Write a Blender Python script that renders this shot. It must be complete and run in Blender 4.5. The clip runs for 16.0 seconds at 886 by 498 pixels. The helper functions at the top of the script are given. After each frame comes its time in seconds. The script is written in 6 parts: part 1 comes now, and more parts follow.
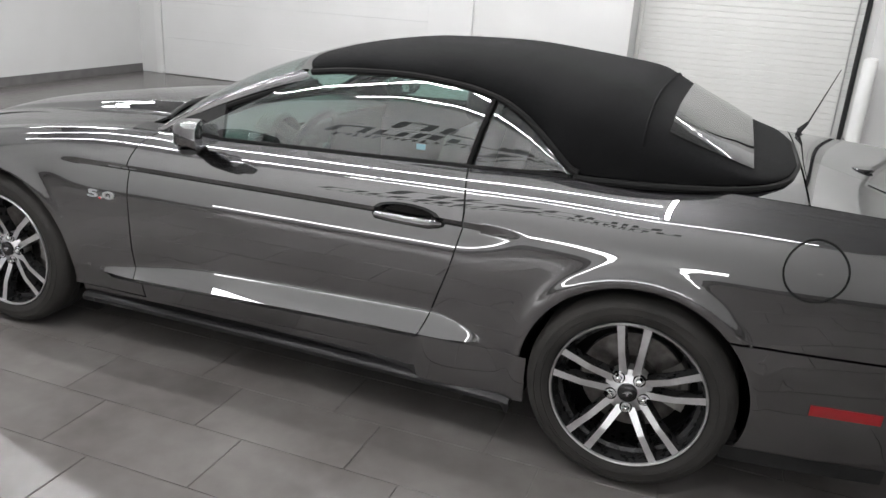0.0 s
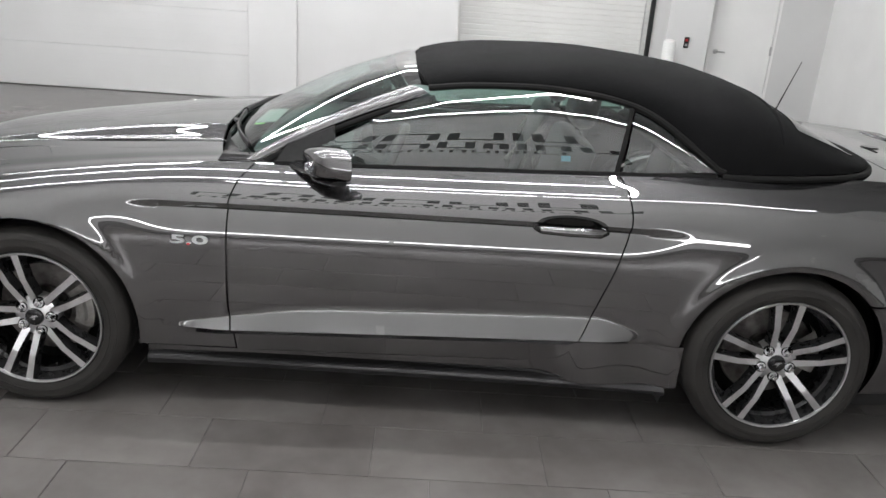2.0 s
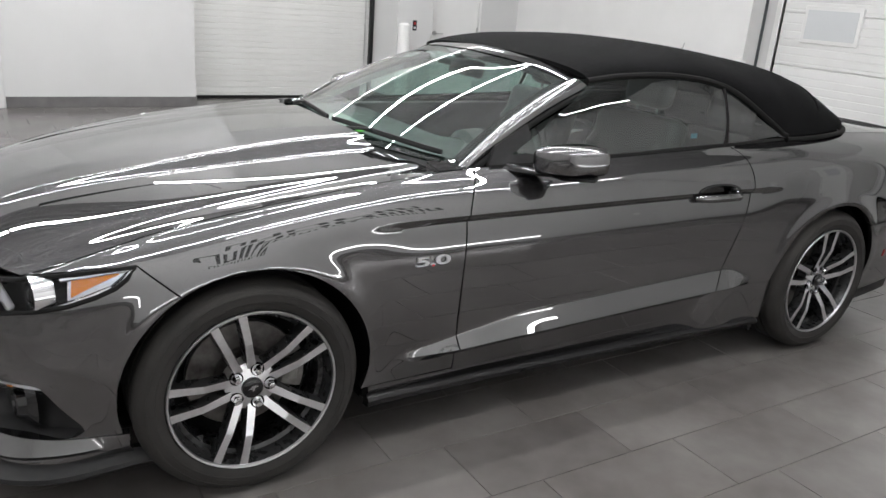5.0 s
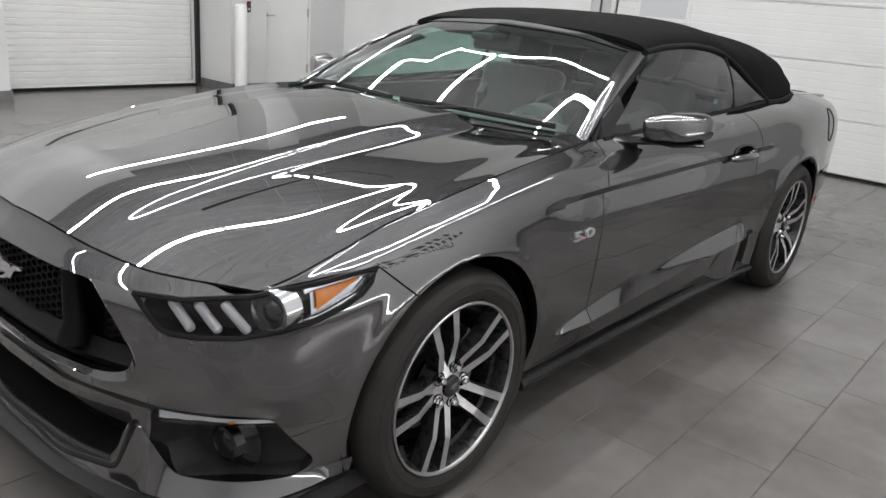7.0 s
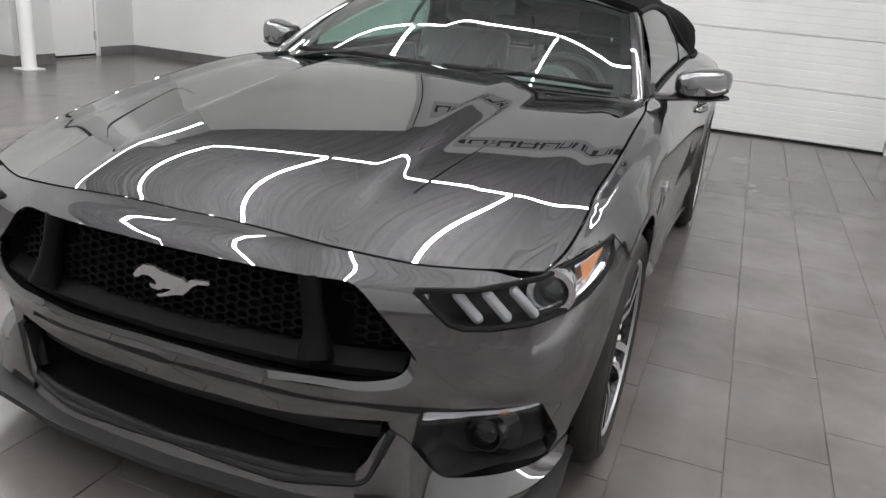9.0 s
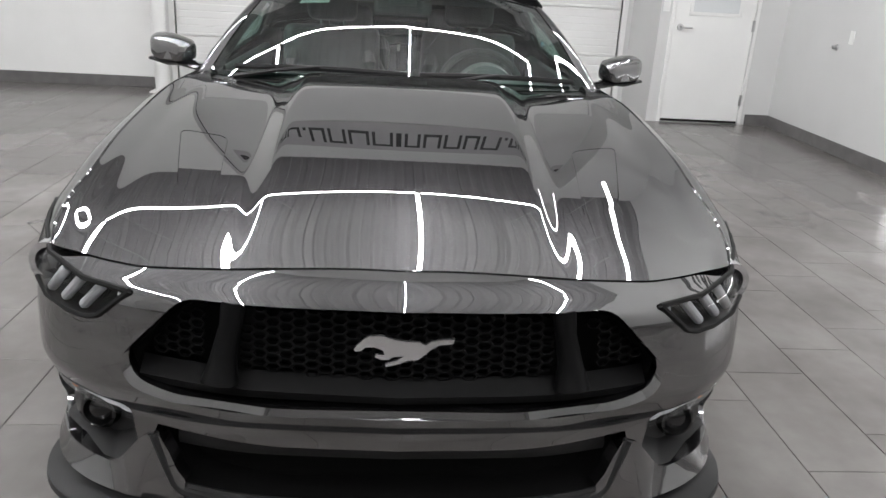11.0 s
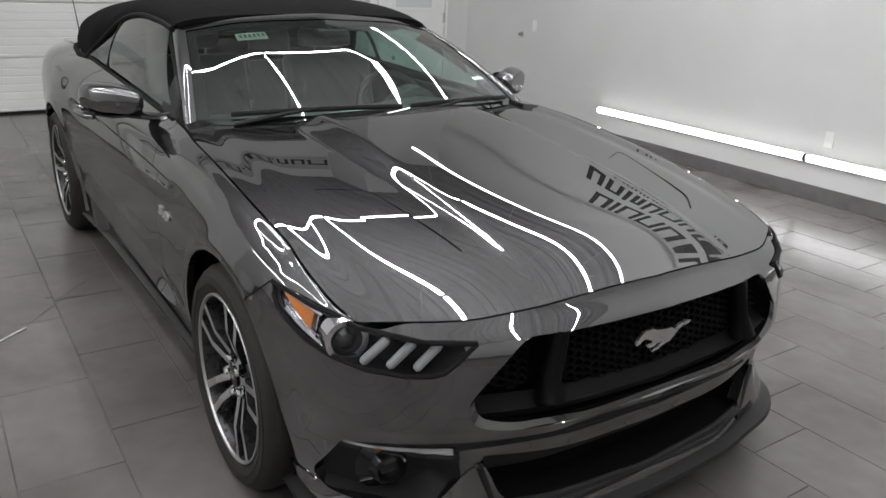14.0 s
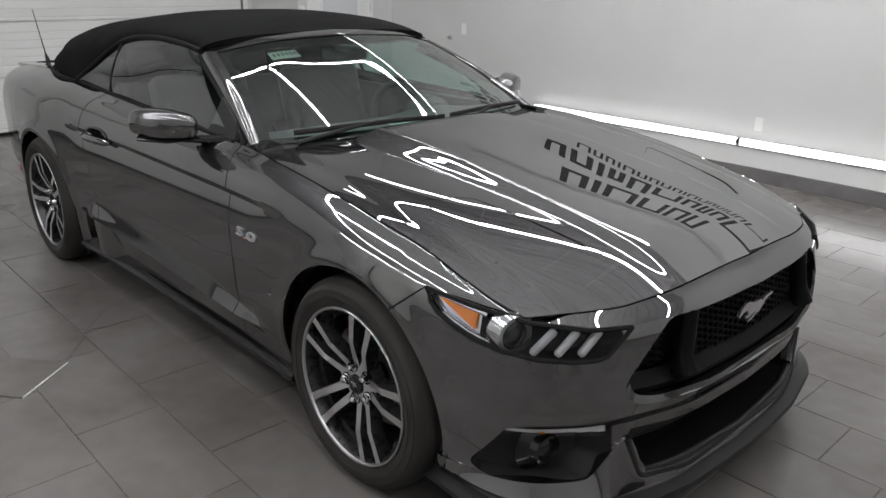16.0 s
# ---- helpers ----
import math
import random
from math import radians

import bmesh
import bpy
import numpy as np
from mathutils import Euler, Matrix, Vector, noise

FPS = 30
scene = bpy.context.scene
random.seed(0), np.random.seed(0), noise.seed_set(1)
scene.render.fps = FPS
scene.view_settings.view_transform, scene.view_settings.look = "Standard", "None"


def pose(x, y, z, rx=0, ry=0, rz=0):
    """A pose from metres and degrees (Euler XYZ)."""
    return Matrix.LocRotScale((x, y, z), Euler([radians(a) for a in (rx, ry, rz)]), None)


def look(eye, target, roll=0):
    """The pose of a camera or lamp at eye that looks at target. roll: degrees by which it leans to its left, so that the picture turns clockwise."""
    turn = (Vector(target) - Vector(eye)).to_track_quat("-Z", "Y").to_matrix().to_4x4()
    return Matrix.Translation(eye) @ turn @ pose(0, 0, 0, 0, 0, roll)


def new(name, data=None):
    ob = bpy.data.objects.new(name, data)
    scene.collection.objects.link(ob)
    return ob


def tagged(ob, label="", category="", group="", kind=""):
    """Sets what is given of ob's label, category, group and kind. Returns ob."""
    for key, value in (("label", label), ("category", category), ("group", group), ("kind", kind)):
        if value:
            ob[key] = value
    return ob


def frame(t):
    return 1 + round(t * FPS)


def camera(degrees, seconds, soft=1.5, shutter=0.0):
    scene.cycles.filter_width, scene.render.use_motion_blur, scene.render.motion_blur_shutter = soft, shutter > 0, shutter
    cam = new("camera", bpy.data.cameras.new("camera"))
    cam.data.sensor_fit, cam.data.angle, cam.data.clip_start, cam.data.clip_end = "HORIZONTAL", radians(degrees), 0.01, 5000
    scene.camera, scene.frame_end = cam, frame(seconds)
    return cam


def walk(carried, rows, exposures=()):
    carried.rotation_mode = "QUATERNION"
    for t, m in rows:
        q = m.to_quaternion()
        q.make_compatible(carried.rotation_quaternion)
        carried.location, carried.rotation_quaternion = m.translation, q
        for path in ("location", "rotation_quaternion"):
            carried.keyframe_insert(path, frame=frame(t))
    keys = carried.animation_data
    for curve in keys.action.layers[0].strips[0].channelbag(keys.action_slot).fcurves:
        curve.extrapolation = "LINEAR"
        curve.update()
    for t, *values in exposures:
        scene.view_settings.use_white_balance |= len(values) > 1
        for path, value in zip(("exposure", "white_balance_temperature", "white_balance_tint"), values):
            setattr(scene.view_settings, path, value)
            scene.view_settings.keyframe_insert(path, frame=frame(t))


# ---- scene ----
cam = camera(60.0, 16.0)
PATH = [
    (0, (1.535, -3.245, 1.588), (0.903, -1.466, 0.929), 3.7),
    (0.5, (1.153, -3.348, 1.606), (0.7, -1.516, 0.942), 3.8),
    (1, (0.751, -3.494, 1.619), (0.48, -1.625, 0.959), 4.0),
    (1.5, (0.392, -3.502, 1.603), (0.284, -1.618, 0.941), 4.0),
    (2, (0.054, -3.459, 1.608), (0.1, -1.573, 0.945), 4.0),
    (2.5, (-0.313, -3.43, 1.593), (-0.087, -1.553, 0.942), 4.2),
    (3, (-0.646, -3.38, 1.554), (-0.23, -1.529, 0.921), 4.4),
    (3.5, (-0.99, -3.258, 1.547), (-0.399, -1.454, 0.916), 4.4),
    (4, (-1.35, -3.179, 1.54), (-0.604, -1.433, 0.912), 4.5),
    (4.2, (-1.492, -3.138, 1.545), (-0.69, -1.418, 0.912), 4.5),
    (6.3, (-2.604, -2.361, 1.41), (-1.284, -0.992, 0.792), 4.7),
    (6.5, (-2.68, -2.273, 1.401), (-1.316, -0.948, 0.78), 4.7),
    (7, (-2.881, -2.076, 1.38), (-1.418, -0.864, 0.755), 4.7),
    (7.5, (-3.088, -1.89, 1.384), (-1.542, -0.793, 0.748), 4.8),
    (8, (-3.215, -1.651, 1.331), (-1.594, -0.677, 0.681), 4.7),
    (8.5, (-3.315, -1.4, 1.317), (-1.622, -0.565, 0.655), 4.8),
    (9, (-3.43, -1.098, 1.3), (-1.658, -0.45, 0.637), 5.0),
    (9.2, (-3.47, -0.985, 1.297), (-1.672, -0.412, 0.633), 5.0),
    (11.3, (-3.6, 0.192, 1.385), (-1.739, -0.072, 0.701), 3.1),
    (11.5, (-3.578, 0.293, 1.401), (-1.731, -0.048, 0.716), 3.0),
    (12, (-3.57, 0.534, 1.437), (-1.76, 0.028, 0.752), 2.9),
    (12.5, (-3.576, 0.834, 1.472), (-1.822, 0.16, 0.789), 2.8),
    (13, (-3.517, 1.06, 1.46), (-1.82, 0.247, 0.78), 2.7),
    (13.5, (-3.407, 1.289, 1.469), (-1.781, 0.343, 0.79), 2.7),
    (14, (-3.361, 1.53, 1.503), (-1.81, 0.465, 0.824), 2.6),
    (14.5, (-3.325, 1.752, 1.528), (-1.833, 0.606, 0.85), 2.0),
    (15, (-3.201, 1.896, 1.525), (-1.754, 0.689, 0.853), 1.6),
    (15.5, (-3.094, 2.012, 1.521), (-1.687, 0.758, 0.851), 1.1),
    (16, (-3.066, 2.144, 1.541), (-1.699, 0.847, 0.872), 1.1),
]
walk(cam, [(t, look(eye, target, roll)) for t, eye, target, roll in PATH],
     ((0.0, 0.70), (2.5, 0.60), (4.2, 0.55), (6.3, 0.49), (7.5, 0.52), (8.5, 0.61), (9.2, 0.64), (11.3, 0.66), (12.0, 0.63), (12.6, 0.45), (13.2, 0.15), (14.2, 0.01), (15.0, -0.27), (15.5, -0.10), (16.0, -0.03)))

# ---- world and exposure ----
world = bpy.data.worlds.new("world")
scene.world = world
world.use_nodes = True
world.node_tree.nodes["Background"].inputs[0].default_value = (0.8, 0.85, 0.9, 1)
world.node_tree.nodes["Background"].inputs[1].default_value = 0.05
TUBE_POWER, WALL_TUBE_POWER = 64.0, 9.0

# ---- small helpers ----


def smooth_step(a, b, x):
    t = min(1.0, max(0.0, (x - a) / (b - a)))
    return t * t * (3 - 2 * t)


def curve_of(xs, ys):
    """A smooth curve through the given heights, without overshoot."""
    xs, ys = np.array(xs, float), np.array(ys, float)
    h = np.diff(xs)
    d = np.diff(ys) / h
    m = np.zeros(len(xs))
    m[0], m[-1] = d[0], d[-1]
    for k in range(1, len(xs) - 1):
        if d[k - 1] * d[k] > 0:
            w1, w2 = 2 * h[k] + h[k - 1], h[k] + 2 * h[k - 1]
            m[k] = (w1 + w2) / (w1 / d[k - 1] + w2 / d[k])

    def f(x):
        x = min(max(x, xs[0]), xs[-1])
        k = min(max(int(np.searchsorted(xs, x)) - 1, 0), len(xs) - 2)
        t = (x - xs[k]) / h[k]
        return float((2 * t**3 - 3 * t**2 + 1) * ys[k] + (t**3 - 2 * t**2 + t) * h[k] * m[k] + (3 * t**2 - 2 * t**3) * ys[k + 1] + (t**3 - t**2) * h[k] * m[k + 1])
    return f


def fade(x, a, b, c, d):
    return smooth_step(a, b, x) * (1 - smooth_step(c, d, x))


def finish(bm, sharp=32):
    bm.normal_update()
    for f in bm.faces:
        f.smooth = True
    for e in bm.edges:
        if len(e.link_faces) == 2 and e.calc_face_angle(0) > radians(sharp):
            e.smooth = False


def placed(ob):
    """Where an object stands in the world."""
    own = Matrix.LocRotScale(ob.location, ob.rotation_euler, ob.scale)
    return placed(ob.parent) @ ob.matrix_parent_inverse @ own if ob.parent else own


def part(name, bm, material, parent=None, label="", sharp=32):
    """Links a bmesh as one mesh object, under a thing or under a part."""
    finish(bm, sharp)
    me = bpy.data.meshes.new(name)
    bm.to_mesh(me)
    bm.free()
    me.materials.append(material)
    ob = new(name, me)
    if parent is not None:
        ob.parent = parent
        ob.matrix_parent_inverse = placed(parent).inverted()
    if label:
        tagged(ob, label)
    return ob


def empty(name, at=(0, 0, 0), **tags):
    ob = new(name)
    ob.location = at
    ob.empty_display_size = 0.1
    return tagged(ob, **tags)


def add_box(bm, x0, x1, y0, y1, z0, z1, bevel=0.0, seg=1):
    m = Matrix.Translation(((x0 + x1) / 2, (y0 + y1) / 2, (z0 + z1) / 2)) @ Matrix.Diagonal((x1 - x0, y1 - y0, z1 - z0, 1))
    made = bmesh.ops.create_cube(bm, size=1, matrix=m)["verts"]
    if bevel:
        edges = list({e for v in made for e in v.link_edges})
        bmesh.ops.bevel(bm, geom=edges, offset=bevel, segments=seg, affect="EDGES", profile=0.5)


def box(x0, x1, y0, y1, z0, z1, bevel=0.0, seg=1):
    bm = bmesh.new()
    add_box(bm, x0, x1, y0, y1, z0, z1, bevel, seg)
    return bm


def lathe(profile, n=64, matrix=None, arc=(0, 2 * math.pi)):
    """Turns a profile of (radius, along) about the local y axis."""
    bm = bmesh.new()
    full = abs(arc[1] - arc[0] - 2 * math.pi) < 1e-6
    rings = []
    for k in range(n if full else n + 1):
        a = arc[0] + (arc[1] - arc[0]) * k / n
        rings.append([bm.verts.new((r * math.cos(a), h, r * math.sin(a))) for r, h in profile])
    for k in range(n):
        a, b = rings[k], rings[(k + 1) % len(rings)]
        for j in range(len(profile) - 1):
            bm.faces.new((a[j], a[j + 1], b[j + 1], b[j]))
    bmesh.ops.remove_doubles(bm, verts=bm.verts, dist=1e-5)
    bmesh.ops.recalc_face_normals(bm, faces=bm.faces)
    if matrix is not None:
        bm.transform(matrix)
    return bm


def tube(points, radius, n=10, cap=True, flat=1.0):
    """A round bar along a line of points; radius may be a list."""
    bm = bmesh.new()
    pts = [Vector(p) for p in points]
    radii = radius if isinstance(radius, (list, tuple)) else [radius] * len(pts)
    rings = []
    up = Vector((0, 0, 1))
    for k, p in enumerate(pts):
        way = (pts[min(k + 1, len(pts) - 1)] - pts[max(k - 1, 0)]).normalized()
        side = way.cross(up)
        if side.length < 1e-3:
            side = way.cross(Vector((0, 1, 0)))
        side.normalize()
        top = side.cross(way).normalized()
        rings.append([bm.verts.new(p + radii[k] * (math.cos(a) * side + math.sin(a) * top * flat)) for a in (2 * math.pi * j / n for j in range(n))])
    for a, b in zip(rings, rings[1:]):
        for j in range(n):
            bm.faces.new((a[j], a[(j + 1) % n], b[(j + 1) % n], b[j]))
    if cap:
        bm.faces.new(rings[0][::-1])
        bm.faces.new(rings[-1])
    bmesh.ops.recalc_face_normals(bm, faces=bm.faces)
    return bm


def prism(outline, y0, y1, plane="xz", bevel=0.0):
    """A flat outline given thickness. plane xz: thick along y; xy: along z; yz: along x."""
    bm = bmesh.new()

    def at(a, b, c):
        return {"xz": (a, c, b), "xy": (a, b, c), "yz": (c, a, b)}[plane]
    lo = [bm.verts.new(at(a, b, y0)) for a, b in outline]
    hi = [bm.verts.new(at(a, b, y1)) for a, b in outline]
    n = len(outline)
    bm.faces.new(lo)
    bm.faces.new(hi[::-1])
    for k in range(n):
        bm.faces.new((lo[k], hi[k], hi[(k + 1) % n], lo[(k + 1) % n]))
    bmesh.ops.recalc_face_normals(bm, faces=bm.faces)
    if bevel:
        bmesh.ops.bevel(bm, geom=list(bm.edges), offset=bevel, segments=2, affect="EDGES", profile=0.5)
    return bm


def inside(poly, a, b):
    hit = False
    n = len(poly)
    for k in range(n):
        (x0, y0), (x1, y1) = poly[k], poly[(k + 1) % n]
        if (y0 > b) != (y1 > b) and a < (x1 - x0) * (b - y0) / (y1 - y0) + x0:
            hit = not hit
    return hit


def nearest_on(poly, a, b):
    best = None
    n = len(poly)
    for k in range(n):
        (x0, y0), (x1, y1) = poly[k], poly[(k + 1) % n]
        dx, dy = x1 - x0, y1 - y0
        t = min(1, max(0, ((a - x0) * dx + (b - y0) * dy) / (dx * dx + dy * dy + 1e-12)))
        p = (x0 + t * dx, y0 + t * dy)
        d = (p[0] - a) ** 2 + (p[1] - b) ** 2
        if best is None or d < best[0]:
            best = (d, p)
    return best[1]


def rounded(poly, r, n=4):
    """The outline with its corners rounded."""
    out = []
    k = len(poly)
    for i in range(k):
        p, q, s = Vector(poly[i - 1]), Vector(poly[i]), Vector(poly[(i + 1) % k])
        a = q + (p - q).normalized() * min(r, (p - q).length * 0.45)
        b = q + (s - q).normalized() * min(r, (s - q).length * 0.45)
        for j in range(n + 1):
            t = j / n
            v = (1 - t) ** 2 * a + 2 * t * (1 - t) * q + t * t * b
            out.append((v.x, v.y))
    return out


def sheet(A, B, fn, holes=(), lip=0.02, centre=(0, 0, 0.6), thick=0.0):
    """A panel on the surface fn(a, b) over a net of parameters, with outlines cut through and its edges turned in."""
    rows, cols = len(A), len(A[0])
    A, B = [list(r) for r in A], [list(r) for r in B]
    inner = [[[inside(h, A[i][j], B[i][j]) for h in holes] for j in range(cols)] for i in range(rows)]
    keep, used = [], set()
    for i in range(rows - 1):
        for j in range(cols - 1):
            quad = ((i, j), (i + 1, j), (i + 1, j + 1), (i, j + 1))
            if any(all(inner[p][q][k] for p, q in quad) for k in range(len(holes))):
                continue
            keep.append(quad)
            used.update(quad)
    for i, j in used:
        for k, h in enumerate(holes):
            if inner[i][j][k]:
                A[i][j], B[i][j] = nearest_on(h, A[i][j], B[i][j])
    bm = bmesh.new()
    vert = {}
    for i, j in used:
        vert[i, j] = bm.verts.new(fn(A[i][j], B[i][j]))
    for quad in keep:
        try:
            bm.faces.new([vert[q] for q in quad])
        except ValueError:
            pass
    bmesh.ops.remove_doubles(bm, verts=bm.verts, dist=0.0004)
    bmesh.ops.dissolve_degenerate(bm, edges=bm.edges, dist=0.0003)
    bm.normal_update()
    c = Vector(centre)
    if sum(f.normal.dot(f.calc_center_median() - c) * f.calc_area() for f in bm.faces) < 0:
        bmesh.ops.reverse_faces(bm, faces=bm.faces)
        bm.normal_update()
    if lip:
        normals = {tuple(round(x, 5) for x in v.co): v.normal.copy() for v in bm.verts}
        edges = [e for e in bm.edges if len(e.link_faces) == 1]
        made = [g for g in bmesh.ops.extrude_edge_only(bm, edges=edges)["geom"] if isinstance(g, bmesh.types.BMVert)]
        for v in made:
            v.co -= normals[tuple(round(x, 5) for x in v.co)] * lip
    return bm


def net(us, vs, fa, fb):
    return [[fa(u, v) for u in us] for v in vs], [[fb(u, v) for u in us] for v in vs]


def steps(a, b, n):
    return [a + (b - a) * k / n for k in range(n + 1)]


# ---- materials ----


def material(name, colour, rough=0.5, metal=0.0, **more):
    m = bpy.data.materials.new(name)
    m.use_nodes = True
    p = m.node_tree.nodes["Principled BSDF"]
    p.inputs["Base Color"].default_value = (*colour, 1)
    p.inputs["Roughness"].default_value = rough
    p.inputs["Metallic"].default_value = metal
    for key, value in more.items():
        p.inputs[key.replace("_", " ")].default_value = value
    return m


def textured(m, low, high, scale=8.0, detail=6.0, bump=0.0, bump_scale=60.0, rough=None, stretch=(1, 1, 1), vary=0.0, second=None, world_space=False, spread=(0.3, 0.72)):
    """Two scales of colour variation, relief and uneven gloss, in object space or in that of the place."""
    nt = m.node_tree
    p = nt.nodes["Principled BSDF"]
    tc = nt.nodes.new("ShaderNodeTexCoord")
    mp = nt.nodes.new("ShaderNodeMapping")
    mp.inputs["Scale"].default_value = stretch
    geo = nt.nodes.new("ShaderNodeNewGeometry")
    nt.links.new(geo.outputs["Position"] if world_space else tc.outputs["Object"], mp.inputs["Vector"])
    n1 = nt.nodes.new("ShaderNodeTexNoise")
    n1.inputs["Scale"].default_value, n1.inputs["Detail"].default_value = scale, detail
    nt.links.new(mp.outputs[0], n1.inputs["Vector"])
    ramp = nt.nodes.new("ShaderNodeValToRGB")
    ramp.color_ramp.elements[0].position, ramp.color_ramp.elements[1].position = spread
    ramp.color_ramp.elements[0].color, ramp.color_ramp.elements[1].color = (*low, 1), (*high, 1)
    nt.links.new(n1.outputs["Fac"], ramp.inputs[0])
    out = ramp.outputs[0]
    if second:
        n2 = nt.nodes.new("ShaderNodeTexNoise")
        n2.inputs["Scale"].default_value, n2.inputs["Detail"].default_value = second[0], 4.0
        nt.links.new(mp.outputs[0], n2.inputs["Vector"])
        mix = nt.nodes.new("ShaderNodeMixRGB")
        mix.blend_type = "MULTIPLY"
        mix.inputs["Fac"].default_value = second[1]
        nt.links.new(out, mix.inputs[1])
        nt.links.new(n2.outputs["Fac"], mix.inputs[2])
        out = mix.outputs[0]
    if vary:
        info = nt.nodes.new("ShaderNodeObjectInfo")
        mr = nt.nodes.new("ShaderNodeMapRange")
        mr.inputs["To Min"].default_value, mr.inputs["To Max"].default_value = 1 - vary, 1 + vary
        nt.links.new(info.outputs["Random"], mr.inputs["Value"])
        mul = nt.nodes.new("ShaderNodeVectorMath")
        mul.operation = "SCALE"
        nt.links.new(out, mul.inputs[0])
        nt.links.new(mr.outputs[0], mul.inputs["Scale"])
        out = mul.outputs[0]
    nt.links.new(out, p.inputs["Base Color"])
    if rough:
        rr = nt.nodes.new("ShaderNodeMapRange")
        rr.inputs["To Min"].default_value, rr.inputs["To Max"].default_value = rough
        nt.links.new(n1.outputs["Fac"], rr.inputs["Value"])
        nt.links.new(rr.outputs[0], p.inputs["Roughness"])
    if bump:
        nb = nt.nodes.new("ShaderNodeTexNoise")
        nb.inputs["Scale"].default_value, nb.inputs["Detail"].default_value = bump_scale, 4.0
        nt.links.new(mp.outputs[0], nb.inputs["Vector"])
        b = nt.nodes.new("ShaderNodeBump")
        b.inputs["Strength"].default_value, b.inputs["Distance"].default_value = bump, 0.01
        nt.links.new(nb.outputs["Fac"], b.inputs["Height"])
        nt.links.new(b.outputs[0], p.inputs["Normal"])
    return m


def paint(name, colour):
    """Metallic lacquer: dark flake under a clear coat."""
    m = material(name, colour, 0.33, 0.95, Coat_Weight=1.0, Coat_Roughness=0.004, Coat_IOR=2.45)
    m.node_tree.nodes["Principled BSDF"].inputs["Specular Tint"].default_value = (0.1, 0.1, 0.1, 1)
    textured(m, tuple(c * 0.88 for c in colour), tuple(c * 1.14 for c in colour), scale=900.0, detail=2.0, rough=(0.30, 0.38))
    return m


def pane(name, tint, gloss_of=0.05):
    """Clear tinted glass, thin; its gloss grows towards grazing."""
    m = bpy.data.materials.new(name)
    m.use_nodes = True
    nt = m.node_tree
    nt.nodes.remove(nt.nodes["Principled BSDF"])
    out = nt.nodes["Material Output"]
    clear, gloss, mix, lw, power, scale = (nt.nodes.new("ShaderNode" + k) for k in ("BsdfTransparent", "BsdfGlossy", "MixShader", "LayerWeight", "Math", "Math"))
    clear.inputs[0].default_value = (*tint, 1)
    gloss.inputs["Roughness"].default_value = 0.01
    lw.inputs["Blend"].default_value = 0.5
    power.operation, scale.operation = "POWER", "MULTIPLY_ADD"
    power.inputs[1].default_value = 5.0
    scale.inputs[1].default_value, scale.inputs[2].default_value = 1 - gloss_of, gloss_of
    nt.links.new(lw.outputs["Facing"], power.inputs[0])
    nt.links.new(power.outputs[0], scale.inputs[0])
    nt.links.new(scale.outputs[0], mix.inputs[0])
    nt.links.new(clear.outputs[0], mix.inputs[1])
    nt.links.new(gloss.outputs[0], mix.inputs[2])
    nt.links.new(mix.outputs[0], out.inputs["Surface"])
    return m


def glow(name, colour, power):
    m = material(name, (0.9, 0.9, 0.9), 0.4)
    p = m.node_tree.nodes["Principled BSDF"]
    p.inputs["Emission Color"].default_value = (*colour, 1)
    p.inputs["Emission Strength"].default_value = power
    return m


body_paint = paint("grey_metallic_lacquer", (0.045, 0.0438, 0.0459))
gloss_black = material("gloss_black", (0.008, 0.008, 0.0085), 0.12)
trim_black = textured(material("black_plastic", (0.012, 0.012, 0.0125), 0.5, Specular_IOR_Level=0.3), (0.009, 0.009, 0.0095), (0.016, 0.016, 0.0165), 30, bump=0.12, bump_scale=400, rough=(0.42, 0.6))
skirt_black = material("satin_black_sill", (0.014, 0.0137, 0.0143), 0.25, Specular_IOR_Level=0.28)
hollow_black = material("dark_recess", (0.006, 0.006, 0.006), 0.9, Specular_IOR_Level=0.05)
grille_black = material("grille_black", (0.0034, 0.0034, 0.0036), 0.55, Specular_IOR_Level=0.10)
rubber = textured(material("tyre_rubber", (0.016, 0.015, 0.0145), 0.75, Specular_IOR_Level=0.3), (0.018, 0.017, 0.016), (0.035, 0.0325, 0.0305), 9, bump=0.15, bump_scale=220, rough=(0.62, 0.85))
rim_edge = textured(material("satin_rim_edge", (0.48, 0.48, 0.485), 0.38, 1.0), (0.45, 0.45, 0.455), (0.52, 0.52, 0.525), 60, rough=(0.34, 0.44))
machined = textured(material("machined_aluminium", (0.7, 0.7, 0.71), 0.3, 1.0), (0.66, 0.66, 0.67), (0.76, 0.76, 0.77), 60, rough=(0.26, 0.36))
dark_wheel = textured(material("dark_wheel_paint", (0.03, 0.03, 0.031), 0.28, 0.5), (0.026, 0.026, 0.027), (0.036, 0.036, 0.037), 40, rough=(0.22, 0.34))
iron = textured(material("brake_iron", (0.16, 0.15, 0.145), 0.42, 0.85), (0.1, 0.09, 0.085), (0.24, 0.23, 0.22), 30, rough=(0.3, 0.55))
caliper_grey = textured(material("caliper_metal", (0.34, 0.33, 0.31), 0.5, 0.5), (0.25, 0.24, 0.22), (0.42, 0.41, 0.39), 30)
chrome = material("chrome", (0.82, 0.82, 0.83), 0.08, 1.0)
satin_silver = material("satin_silver", (0.6, 0.6, 0.61), 0.25, 0.9)
